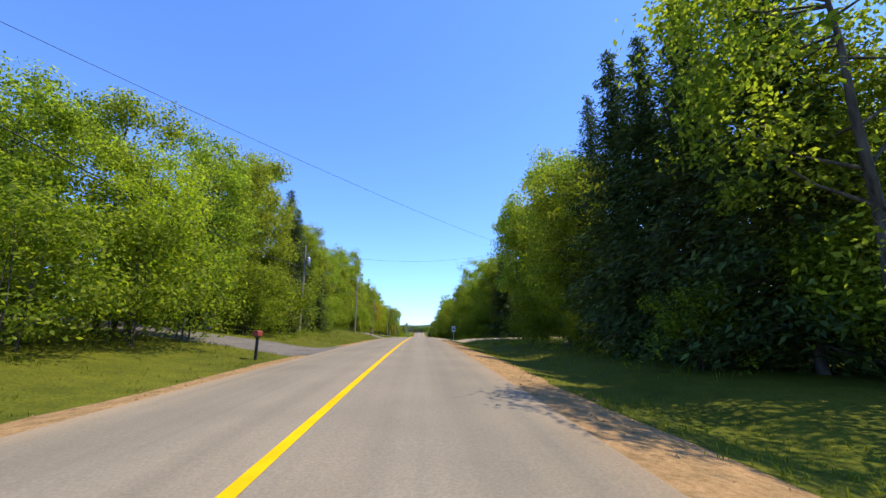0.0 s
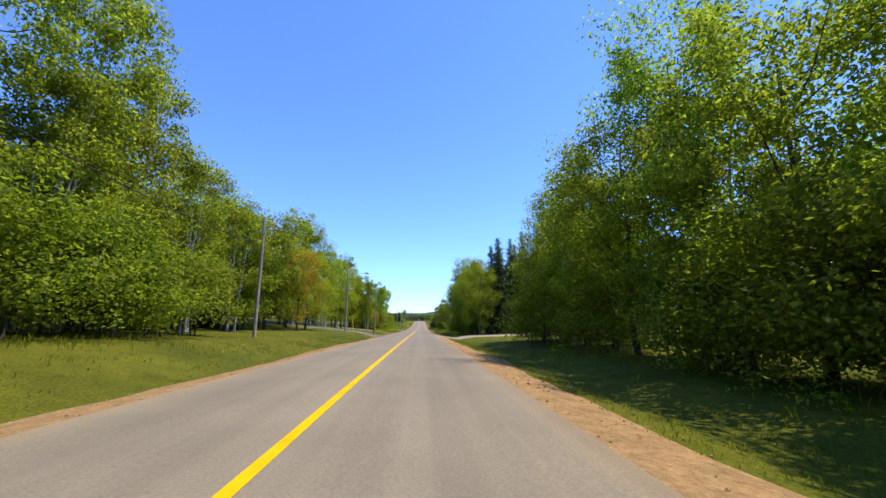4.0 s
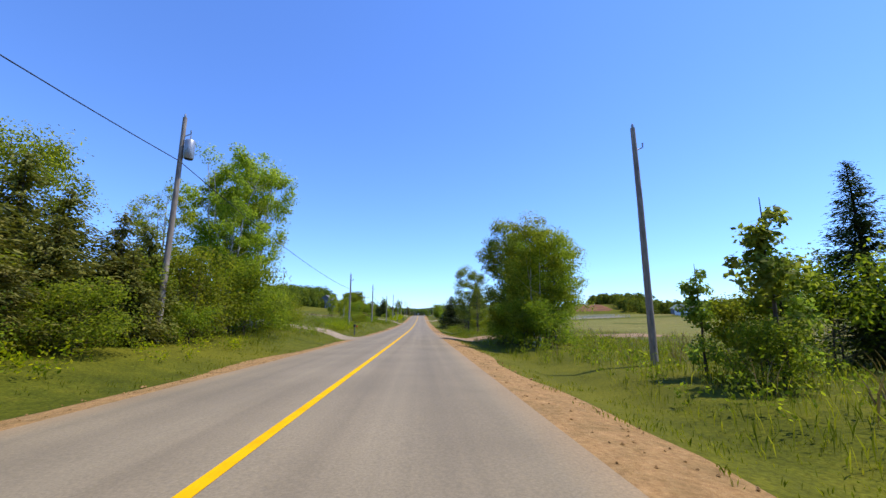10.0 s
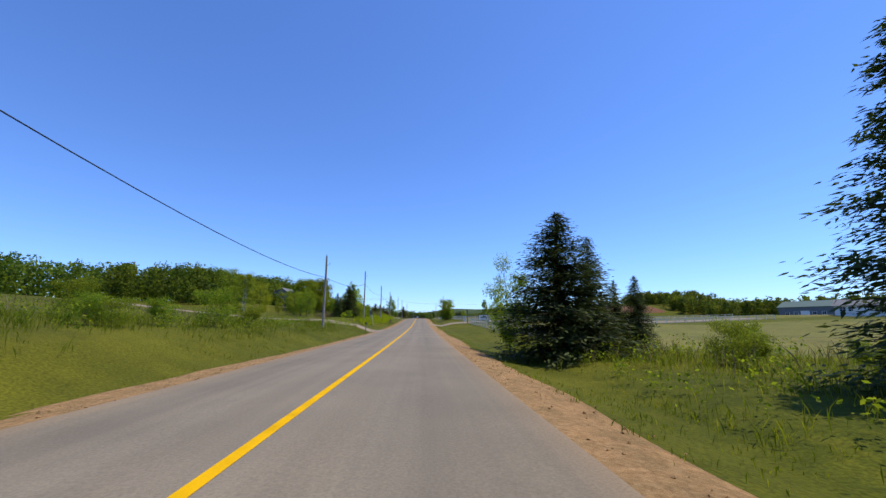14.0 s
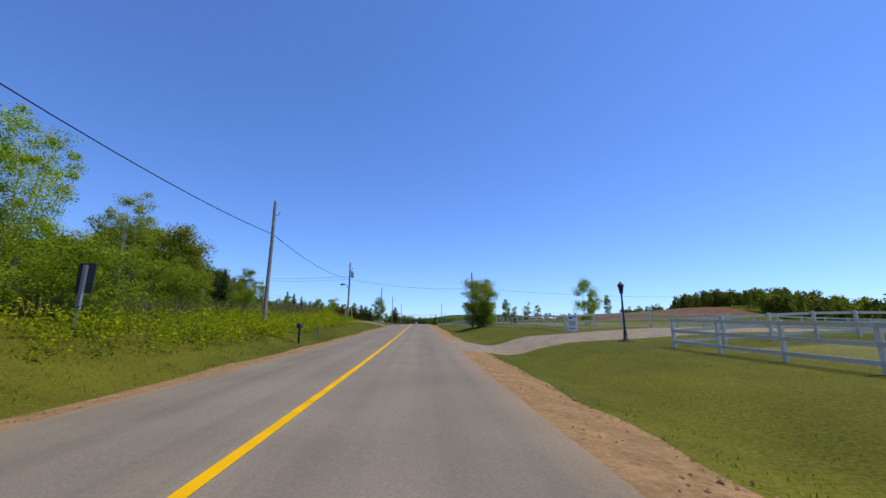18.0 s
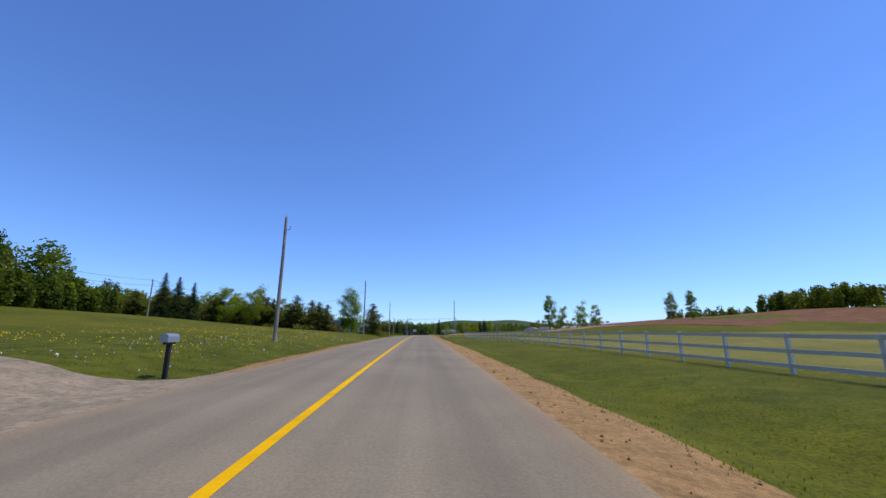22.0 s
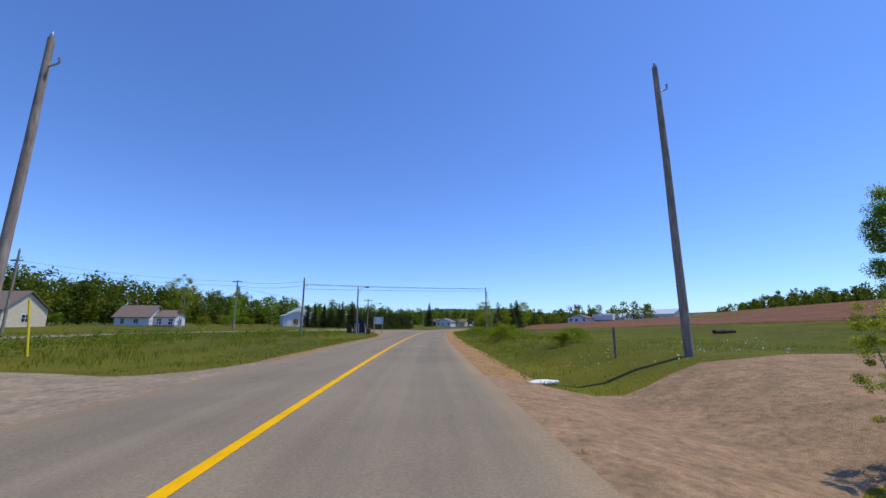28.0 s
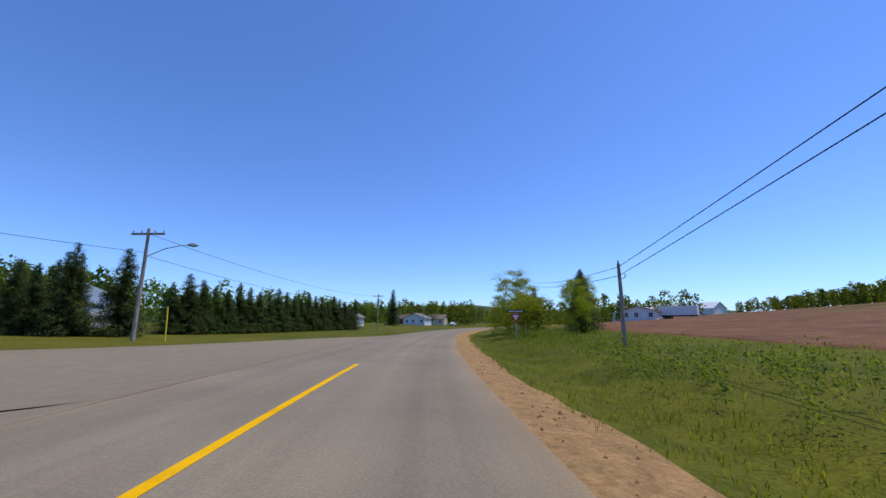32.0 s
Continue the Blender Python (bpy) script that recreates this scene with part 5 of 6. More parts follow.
def vehicle(name, m, paint, lower, cabin, label, width=1.8, box_mat=None):
    """lower and cabin: side profiles (x along, z up). The cabin narrows to the roof."""
    top = put(new(name), m)

    def shell(profile, w0, w1, z0, z1):
        bm = bmesh.new()
        rows = []
        for sgn in (-1, 1):
            rows.append([bm.verts.new((x, sgn * (w0 + (w1 - w0) * (z - z0) / (z1 - z0)) / 2, z)) for x, z in profile])
        n = len(profile)
        for i in range(n):
            bm.faces.new((rows[0][i], rows[0][(i + 1) % n], rows[1][(i + 1) % n], rows[1][i]))
        bm.faces.new(rows[0][::-1])
        bm.faces.new(rows[1])
        bmesh.ops.recalc_face_normals(bm, faces=bm.faces)
        bmesh.ops.bevel(bm, geom=list(bm.edges), offset=.04, segments=2, affect='EDGES')
        return bm

    lz, cz = [z for _, z in lower], [z for _, z in cabin]
    part("body", shell(lower, width, width, min(lz), max(lz)), paint, top, smooth_faces=False)
    part("cabin", shell(cabin, width * .96, width * .74, min(cz), max(cz)), paint, top)
    xs = [x for x, _ in cabin]
    c0, c1 = min(xs), max(xs)
    z0, z1 = min(cz), max(cz)
    for sgn in (-1, 1):
        for k in range(2):
            a, b = c0 + .45 + (c1 - c0 - .8) * k / 2, c0 + .4 + (c1 - c0 - .8) * (k + 1) / 2
            bm = bmesh.new()
            wl, wh = width * .96 / 2 - .0, width * .74 / 2
            ya, yb = (wl + (wh - wl) * .15) + .012, (wl + (wh - wl) * .82) + .012
            vs = [bm.verts.new((x, sgn * y, z)) for x, y, z in ((a, ya, z0 + (z1 - z0) * .15), (b, ya, z0 + (z1 - z0) * .15), (b - .08, yb, z0 + (z1 - z0) * .82), (a + .08, yb, z0 + (z1 - z0) * .82))]
            bm.faces.new(vs)
            part("side_window", bm, GLASS_DARK, top)
    for x in (min(x for x, _ in lower) + .8, max(x for x, _ in lower) - .85):
        for sgn in (-1, 1):
            tyre = child("wheel", tubes("wheel", [([(x, sgn * (width / 2 - .22), .33), (x, sgn * (width / 2 - .2), .33), (x, sgn * (width / 2), .33), (x, sgn * (width / 2 + .01), .33)], [.26, .33, .33, .2])], RUBBER, 18), top)
            child("rim", tubes("rim", [([(x, sgn * (width / 2 - .02), .33), (x, sgn * (width / 2 + .014), .33), (x, sgn * (width / 2 + .02), .33)], [.2, .19, .02])], CHROME, 14), tyre)
    e0, e1 = min(x for x, _ in lower), max(x for x, _ in lower)
    for sgn in (-1, 1):
        part("tail_lamp", box(e0 - .012, sgn * (width / 2 - .25) - .1, .75, e0 + .03, sgn * (width / 2 - .25) + .1, .95, .01), LAMP_RED, top)
        part("headlight", box(e1 - .03, sgn * (width / 2 - .3) - .14, .62, e1 + .012, sgn * (width / 2 - .3) + .14, .78, .01), CHROME, top)
    return tagged(top, label, "vehicle")


VAN_LOW = [(-2.4, .3), (-2.45, .9), (-2.3, 1.05), (1.3, 1.02), (2.2, .85), (2.4, .6), (2.35, .3)]
VAN_CAB = [(-2.38, 1.0), (-2.15, 1.7), (.3, 1.72), (1.5, 1.0)]
CAR_LOW = [(-2.2, .28), (-2.25, .8), (-2.1, .92), (1.2, .9), (2.1, .75), (2.2, .5), (2.15, .28)]
CAR_CAB = [(-1.9, .9), (-1.2, 1.4), (.1, 1.42), (1.0, .9)]
TRUCK_LOW = [(-2.7, .45), (-2.7, 1.15), (1.1, 1.15), (2.5, 1.05), (2.6, .75), (2.6, .45)]
TRUCK_CAB = [(-1.0, 1.12), (-.85, 1.78), (.6, 1.78), (1.3, 1.12)]
vehicle("minivan", spot(SPEED * 7.85, -18.2, -35), CAR_BLUE, VAN_LOW, VAN_CAB, "dark blue minivan parked beside the drive")
vehicle("pickup_truck", spot(SPEED * 3.25, 17.4, 15), CAR_BLACK, TRUCK_LOW, TRUCK_CAB, "black pickup truck parked in the gravel yard", 1.9)
vehicle("car", spot(SPEED * 22.9, -40, -5), CAR_SILVER, CAR_LOW, CAR_CAB, "silver-blue car parked on the lawn before the grey house")
vehicle("car", spot(SPEED * 27.7, -24.5, 20), CAR_WHITE, CAR_LOW, CAR_CAB, "white car parked by the garage")
vehicle("car", spot(SPEED * 41.5, -26, 90), CAR_WHITE, CAR_LOW, CAR_CAB, "white car standing by the far road")
vehicle("pickup_truck", spot(SPEED * 38.9, 45, 60), CAR_WHITE, TRUCK_LOW, TRUCK_CAB, "white truck parked by the low building", 2.0)
trailer = put(new("box_trailer"), spot(SPEED * 38.7, 50, -25))
part("body", box(-4.2, -1.2, .9, 4.2, 1.2, 3.2, .04), SIDING_WHITE, trailer)
part("chassis", box(-4.1, -.6, .62, 4.1, .6, .9), BLACK, trailer)
for x in (-3.0, -2.0):
    for sgn in (-1, 1):
        child("wheel", tubes("wheel", [([(x, sgn * .9, .45), (x, sgn * .92, .45), (x, sgn * 1.18, .45), (x, sgn * 1.2, .45)], [.3, .45, .45, .1])], RUBBER, 14), trailer)
part("landing_leg", box(2.6, -.5, .0, 2.75, .5, .65), METAL, trailer)
tagged(trailer, "white box trailer standing by the field", "trailer")

# ---- mailboxes, signs and posts ----
RED_PAINT = plain("faded_red_paint", (.26, .05, .03), .7, 0, .2)
ORANGE = plain("orange_plastic", (.65, .16, .01), .5, 0, .1)
BLUE_GREY = plain("blue_grey_plastic", (.06, .085, .13), .6, 0, .15)
SIGN_GREY = plain("sign_back_aluminium", (.30, .31, .31), .5, .5, .1)
SIGN_RED = plain("sign_red", (.5, .02, .02), .5, 0, .06)
GUARD_YELLOW = plain("yellow_guard_plastic", (.72, .55, .02), .5, 0, .08)
SIGN_DARK = plain("dark_sign_back", (.06, .065, .06), .6, .3, .15)
INK = plain("faded_lettering", (.08, .10, .13), .7, 0, .1)


def mailbox(t, o, box_mat, post_mat, label, h=1.1, extra=None, turn=0.0):
    top = put(new("mailbox"), spot(SPEED * t, o, turn + 90))
    part("post", box(-.05, -.05, -.3, .05, .05, h - .2, .008), post_mat, top)
    part("arm", box(-.22, -.05, h - .24, .2, .05, h - .18), post_mat, top)
    bm = bmesh.new()
    ring = [(-.11, 0), (.11, 0), (.11, .14)] + [(.11 * math.cos(a), .14 + .09 * math.sin(a)) for a in np.linspace(0.3, math.pi - .3, 7)] + [(-.11, .14)]
    rows = [[bm.verts.new((x, y, h - .18 + z)) for y, z in ring] for x in (-.26, .24)]
    n = len(ring)
    for i in range(n):
        bm.faces.new((rows[0][i], rows[0][(i + 1) % n], rows[1][(i + 1) % n], rows[1][i]))
    bm.faces.new(rows[0][::-1])
    bm.faces.new(rows[1])
    bmesh.ops.recalc_face_normals(bm, faces=bm.faces)
    part("box", bm, box_mat, top)
    part("door", box(.24, -.1, h - .17, .255, .1, h + .02, .004), box_mat, top)
    part("flag", box(-.02, .112, h - .06, .1, .125, h + .0), SIGN_RED, top)
    if extra:
        part("newspaper_tube", box(-.02, -.31, h - .24, .26, -.14, h - .06, .03), extra, top, "orange newspaper tube")
    return tagged(top, label, "mailbox", "roadside mailboxes")


mailbox(1.0, -5.4, RED_PAINT, BLACK, "faded red mailbox on a dark post", 1.15)
mailbox(3.53, -6.1, RED_PAINT, RED_PAINT, "faded red wooden mailbox on a red post", 1.3)
mailbox(7.68, -6.0, BLUE_GREY, BLACK, "blue-grey mailbox on a thick dark post", 1.15)
mailbox(12.53, -5.4, BLACK, PLANK, "black mailbox with an orange newspaper tube on a grey post", 1.1, ORANGE)
mailbox(17.1, -5.5, BLACK, PLANK, "dark mailbox on a weathered post", 1.1)
mailbox(19.4, -5.4, BLACK, BLACK, "small black mailbox on a thin dark post", 1.1)
mailbox(22.66, -5.2, METAL, BLACK, "silver mailbox on a dark post", 1.15)
mailbox(28.27, -8.4, BLUE_GREY, BLACK, "blue-grey mailbox on a dark post", 1.1)


def board_sign(name, t, o, w, h, base, turn, face, label, bars, posts=2, frame_mat=None, category="sign", post_mat=None):
    """A board on posts; bars: (x, z, width, height, material) on its face, from the middle."""
    top = put(new(name), spot(SPEED * t, o, turn))
    part("panel", box(-w / 2, -.02, base, w / 2, .02, base + h, .004), face, top)
    for x in ((-w / 2 + .1, w / 2 - .1) if posts == 2 else (0,)):
        part("post", box(x - .05, .025, -.4, x + .05, .12, base + h + (.1 if posts == 2 else -.05), .008), post_mat or PLANK, top)
    if frame_mat:
        bm = box(-w / 2 - .06, -.035, base - .06, w / 2 + .06, .03, base)
        box(-w / 2 - .06, -.035, base + h, w / 2 + .06, .03, base + h + .06, 0, bm)
        box(-w / 2 - .06, -.035, base, -w / 2, .03, base + h, 0, bm)
        box(w / 2, -.035, base, w / 2 + .06, .03, base + h, 0, bm)
        part("frame", bm, frame_mat, top)
    for x, z, bw, bh, mt in bars:
        part("lettering_bar", box(x - bw / 2, -.026, base + h / 2 + z - bh / 2, x + bw / 2, -.022, base + h / 2 + z + bh / 2), mt, top)
    return tagged(top, label, category, "roadside signs")


board_sign("road_sign", 3.95, 7.0, .6, .95, 1.35, 0, WHITE, "white rectangular road sign on a post", [(0, .28, .38, .07, INK), (0, -.05, .36, .3, INK)], 1, post_mat=METAL)
board_sign("road_sign", 18.72, -8.4, .5, .9, 1.2, 180, SIGN_DARK, "grey back of a road sign on a post", [], 1, post_mat=METAL)
board_sign("paddock_sign", 18.42, 13.9, 1.95, 1.1, .9, -25, WHITE, "white farm sign in a dark frame behind the fence", [(0, .12, 1.2, .16, INK), (0, -.15, 1.3, .05, INK), (0, -.42, .9, .16, LEAF), (0, .42, .2, .16, INK)], 2, BLUE_GREY)
board_sign("notice_board", 19.6, 12.5, .66, 1.2, .1, -38, WHITE, "white notice board at the drive entrance", [(-.1, .38, .26, .15, INK), (.16, .42, .18, .08, INK), (0, .1, .44, .045, INK), (0, 0, .48, .045, INK), (0, -.12, .44, .045, INK), (0, -.36, .48, .05, INK)], 2)
board_sign("small_sign", 21.5, 16, .9, .5, .5, -15, BLUE_GREY, "small blue-grey sign by the drive", [(0, 0, .6, .08, WHITE)], 2)
board_sign("billboard", 31.4, -6.35, 1.35, 1.0, 1.5, 8, ROOF_METAL, "pale roadside notice panel on two posts", [(-.54, 0, .1, .9, METAL), (-.02, 0, .65, .8, SIDING_WHITE), (.5, 0, .12, .9, METAL)], 2, ROOF_GREY, post_mat=METAL)
board_sign("road_sign", 31.1, -8.3, .5, .7, 1.2, 128, SIGN_GREY, "grey back of a road sign beside the bins", [], 1, post_mat=METAL)


def yield_sign(t, o):
    top = put(new("yield_sign"), spot(SPEED * t, o, 6))
    part("post", box(-.035, .02, -.3, .035, .07, 2.55, .006), METAL, top)

    def tri(r, y, mat, name):
        bm = bmesh.new()
        lo = [bm.verts.new((r * math.cos(a), y, 1.95 + r * math.sin(a))) for a in (math.pi / 6, 5 * math.pi / 6, -math.pi / 2)]
        hi = [bm.verts.new((v.co.x, y + .012, v.co.z)) for v in lo]
        bm.faces.new(lo)
        bm.faces.new(hi[::-1])
        for i in range(3):
            bm.faces.new((lo[i], lo[(i + 1) % 3], hi[(i + 1) % 3], hi[i]))
        bmesh.ops.recalc_face_normals(bm, faces=bm.faces)
        part(name, bm, mat, top)

    tri(.52, 0, SIGN_RED, "panel")
    tri(.3, -.006, WHITE, "centre")
    part("tab_panel", box(-.75, 0, 2.3, .75, .015, 2.5, .004), BLACK, top)
    part("lettering_bar", box(-.6, -.006, 2.37, .6, -.001, 2.43), WHITE, top)
    return tagged(top, "red and white triangular yield sign under a black tab", "sign", "roadside signs")


yield_sign(33.85, 8.4)


def guy_guard(t, o, lean, label="yellow plastic guy-wire guard"):
    top = new("guy_guard", tubes("guy_guard", [([(0, 0, -.1), (lean * .5, 0, 1.1), (lean, 0, 2.2)], [.045, .045, .04])], GUARD_YELLOW, 8))
    put(top, spot(SPEED * t, o))
    return tagged(top, label, "guard")


guy_guard(4.33, -9.6, -.35)
guy_guard(7.36, -8.2, -.25)
guy_guard(21.15, -7.4, -.4)
guy_guard(28.95, -13.5, -.35)
guy_guard(33.5, -15.2, -.1)


def stake(t, o, h, label="grey wooden stake in the weeds", lean=0.0, mat=None):
    top = new("wooden_stake", tubes("wooden_stake", [([(0, 0, -.2), (lean, 0, h)], [.05, .045])], mat or PLANK, 7))
    return tagged(put(top, spot(SPEED * t, o)), label, "stake")


stake(18.03, -6.4, 1.8, "leaning pale wooden stake", -.25, PALE_WOOD)
stake(20.6, -8.2, 1.1)
stake(21.2, -8.6, 1.5, "pale wooden stake by the pole", 0, PALE_WOOD)
stake(28.8, 8.6, 1.0, "dark wooden post by the farm track")
stake(13.6, -9, 1.0)
stake(19.7, -5.6, .8, "white marker post in the weeds")


def lamp_post(t, o):
    top = put(new("lamp_post"), spot(SPEED * t, o))
    child("column", tubes("column", [([(0, 0, -.1), (0, 0, .12), (0, 0, .14), (0, 0, .5), (0, 0, .55), (0, 0, 2.4)], [.16, .16, .1, .09, .055, .045])], BLACK, 12), top)
    child("lantern", tubes("lantern", [([(0, 0, 2.4), (0, 0, 2.46), (0, 0, 2.5), (0, 0, 2.82)], [.04, .12, .1, .16])], BLACK, 6), top)
    child("cap", tubes("cap", [([(0, 0, 2.82), (0, 0, 2.86), (0, 0, 3.0), (0, 0, 3.08)], [.2, .19, .06, .01])], BLACK, 6), top)
    part("foot_stone", box(-.3, -.3, -.2, .3, .3, .06, .02), PATH, top)
    return tagged(top, "black iron lamp post at the paddock entrance", "lamp post")


lamp_post(19.15, 12.2)

# the dark arched board, its pier and the bin by the junction
def arched_board(t, o, w, h):
    """A navy board with an arched, shouldered top between pale posts."""
    top = put(new("welcome_board"), spot(SPEED * t, o, 6))
    bm = bmesh.new()
    edge = [(-w / 2, .12), (w / 2, .12), (w / 2, h * .8), (w * .38, h * .83)]
    edge += [(w * .36 * math.cos(a), h * .83 + h * .17 * math.sin(a)) for a in np.linspace(.12, 3.02, 13)]
    edge += [(-w * .38, h * .83), (-w / 2, h * .8)]
    front = [bm.verts.new((x, -.07, z)) for x, z in edge]
    back = [bm.verts.new((x, .07, z)) for x, z in edge]
    bm.faces.new(front)
    bm.faces.new(back[::-1])
    for i in range(len(edge)):
        j = (i + 1) % len(edge)
        bm.faces.new((front[j], front[i], back[i], back[j]))
    part("board", bm, NAVY, top)
    for x, lean in ((-w * .36, 0), (-w * .05, .0), (w * .42, -.28)):
        child("post", tubes("post", [([(x - lean, -.2, -.3), (x, -.16, h * .72)], [.055, .05])], PALE_WOOD, 8), top, "pale wooden post")
    part("plinth", box(-w / 2 - .1, -.3, -.3, w / 2 + .1, .3, .12, .02), STONE, top)
    return tagged(top, "navy arched board seen from behind its pale posts", "sign")


NAVY = plain("navy_paint", (.022, .026, .055), .55, 0, .25, 4)
STONE = plain("grey_stone", (.3, .29, .27), .9, 0, .3, 6)
arched_board(31.34, -8.9, 1.7, 2.05)
pier = put(new("brick_pier"), spot(SPEED * 31.36, -7.65, 6))
part("shaft", box(-.28, -.28, -.3, .28, .28, .72, .01), RED_BRICK, pier)
part("cap", box(-.36, -.36, .72, .36, .36, .84, .02), STONE, pier)
tagged(pier, "low brick pier with a stone cap beside the board", "pier")
bin_ = put(new("waste_bin"), spot(SPEED * 31.3, -10.15, 5))
part("body", box(-.3, -.35, .08, .3, .35, .95, .03), BLACK, bin_)
part("lid", box(-.33, -.38, .95, .33, .38, 1.03, .02), BLACK, bin_)
for x in (-.3, .3):
    child("wheel", tubes("wheel", [([(x - .03, .3, .08), (x + .03, .3, .08)], [.1, .1])], BLACK, 12), bin_)
tagged(bin_, "black wheeled waste bin by the junction", "bin")
# the boulder on the lawn
def boulder(t, o, w, d, h, seed):
    """A weathered rock with broken faces, sunk a little into the ground."""
    rng = np.random.default_rng(seed)
    bm = bmesh.new()
    bmesh.ops.create_icosphere(bm, subdivisions=3, radius=1)
    cuts = rng.normal(0, 1, (11, 3))
    cuts /= np.linalg.norm(cuts, axis=1)[:, None]
    for v in bm.verts:
        q = np.array(v.co)
        for c, far in zip(cuts, rng.uniform(.62, .86, 11)):
            over = q @ c - far
            if over > 0:
                q = q - c * over * .9
        q = q * (1 + rng.normal(0, .012))
        v.co = Vector((q[0] * w / 2 + .12 * q[2], q[1] * d / 2, (q[2] + .55) * h / 1.45))
    rock = put(part("boulder", bm, RED_ROCK, None), spot(SPEED * t, o, 20))
    return tagged(rock, "large red-brown boulder lying on the lawn", "boulder")


RED_ROCK = ground_material("red_sandstone", (.3, (.17, .085, .055)), (.5, (.27, .14, .095)), (.8, (.36, .2, .14)), big=.8, small=5, rough=.9)
boulder(21.92, -18.6, 1.4, 1.1, 1.15, 8)

# pale rubbish at the roadside
def lump(name, t, o, sx, sy, sz, mat, label, category, seed):
    rng = np.random.default_rng(seed)
    bm = bmesh.new()
    bmesh.ops.create_icosphere(bm, subdivisions=3, radius=1)
    for v in bm.verts:
        k = 1 + .22 * math.sin(v.co.x * 5 + seed) * math.cos(v.co.y * 6) + rng.normal(0, .04)
        v.co = Vector((v.co.x * sx * k, v.co.y * sy * k, max(v.co.z * sz * k + sz * .5, -.02)))
    top = part(name, bm, mat, None, smooth_faces=True)
    put(top, spot(SPEED * t, o, 12))
    return tagged(top, label, category)


lump("plastic_sheet", 28.62, 5.1, .45, .16, .07, TRIM, "crumpled white plastic sheet on the verge", "rubbish", 3)

# ---- poles and wires by the junction ----
JUNCTION = [(30.59, -12.6, 6.3, 0, 0), (31.66, -30.4, 8.1, 1.6, 0), (31.31, -9.2, 6.6, 0, 1.1), (33.45, -16.6, 7.2, 2.2, 2.8), (30.8, -50, 9.0, 1.6, 2.0), (30.3, -40, 8.4, 0, 0), (36.4, -15, 7.0, 2.2, 0), (39.8, -26, 8.0, 2.0, 0), (43.0, -26, 8.0, 2.0, 0)]
for k, (t, o, h, arm, lamp) in enumerate(JUNCTION):
    utility_pole(t, o, h, arm, k == 1, lamp, insulator=not arm, arm_drop=.75 if k == 2 else 1.9)


def hang(p, q, drops, sag=.5, r=.014):
    for a, b in drops:
        wire(pole_top(p[0], p[1], p[2], a), pole_top(q[0], q[1], q[2], b), sag, r)


hang(JUNCTION[1], JUNCTION[0], ((.3, .3), (1.0, .8)), .3)
hang(JUNCTION[0], RIGHT_POLES[3], ((.6, .1), (.7, .16), (1.15, .5)), .1, .018)
hang(RIGHT_POLES[3], RIGHT_POLES[4], ((.2, .2), (.7, .7)), .05, .018)
hang(RIGHT_POLES[4], (35.6, 14, 7.6), ((.2, .2), (.7, .7)), .4, .018)
hang(JUNCTION[4], JUNCTION[1], ((.3, .3), (1.0, 1.0)), .5)
hang(JUNCTION[4], (28.6, -52, 8.5), ((.3, .3), (.7, .7)), .5)
hang(JUNCTION[1], JUNCTION[3], ((1.2, 1.6),), .7)
hang(JUNCTION[3], JUNCTION[6], ((.35, .35), (1.8, 1.8)), 1.0)
hang(JUNCTION[6], JUNCTION[7], ((.35, .35),), .8)
hang(LEFT_POLES[1], (2.4, 12, 10), ((.3, .2),), 1.3, .009)
hang(LEFT_POLES[0], (2.27, 12, 9.3), ((.2, .2),), .5, .009)
hang(LEFT_POLES[12], RIGHT_POLES[1], ((2.2, 2.0),), .5)
hang(RIGHT_POLES[1], (22.2, 60, 7.5), ((2.0, 2.0),), .6)
hang(LEFT_POLES[12], (22.0, -34, 6.0), ((1.8, .2), (2.2, .6)), .6)
hang(LEFT_POLES[14], (27.5, -30, 6.0), ((1.8, .2),), .6)

log_ = new("log", tubes("log", [([(-.9, 0, .14), (-.2, .06, .17), (.9, 0, .15)], [.14, .16, .12])], BARK, 10))
tagged(put(log_, spot(SPEED * 29.7, 24.0, 8)), "grey log lying on the grass", "log")

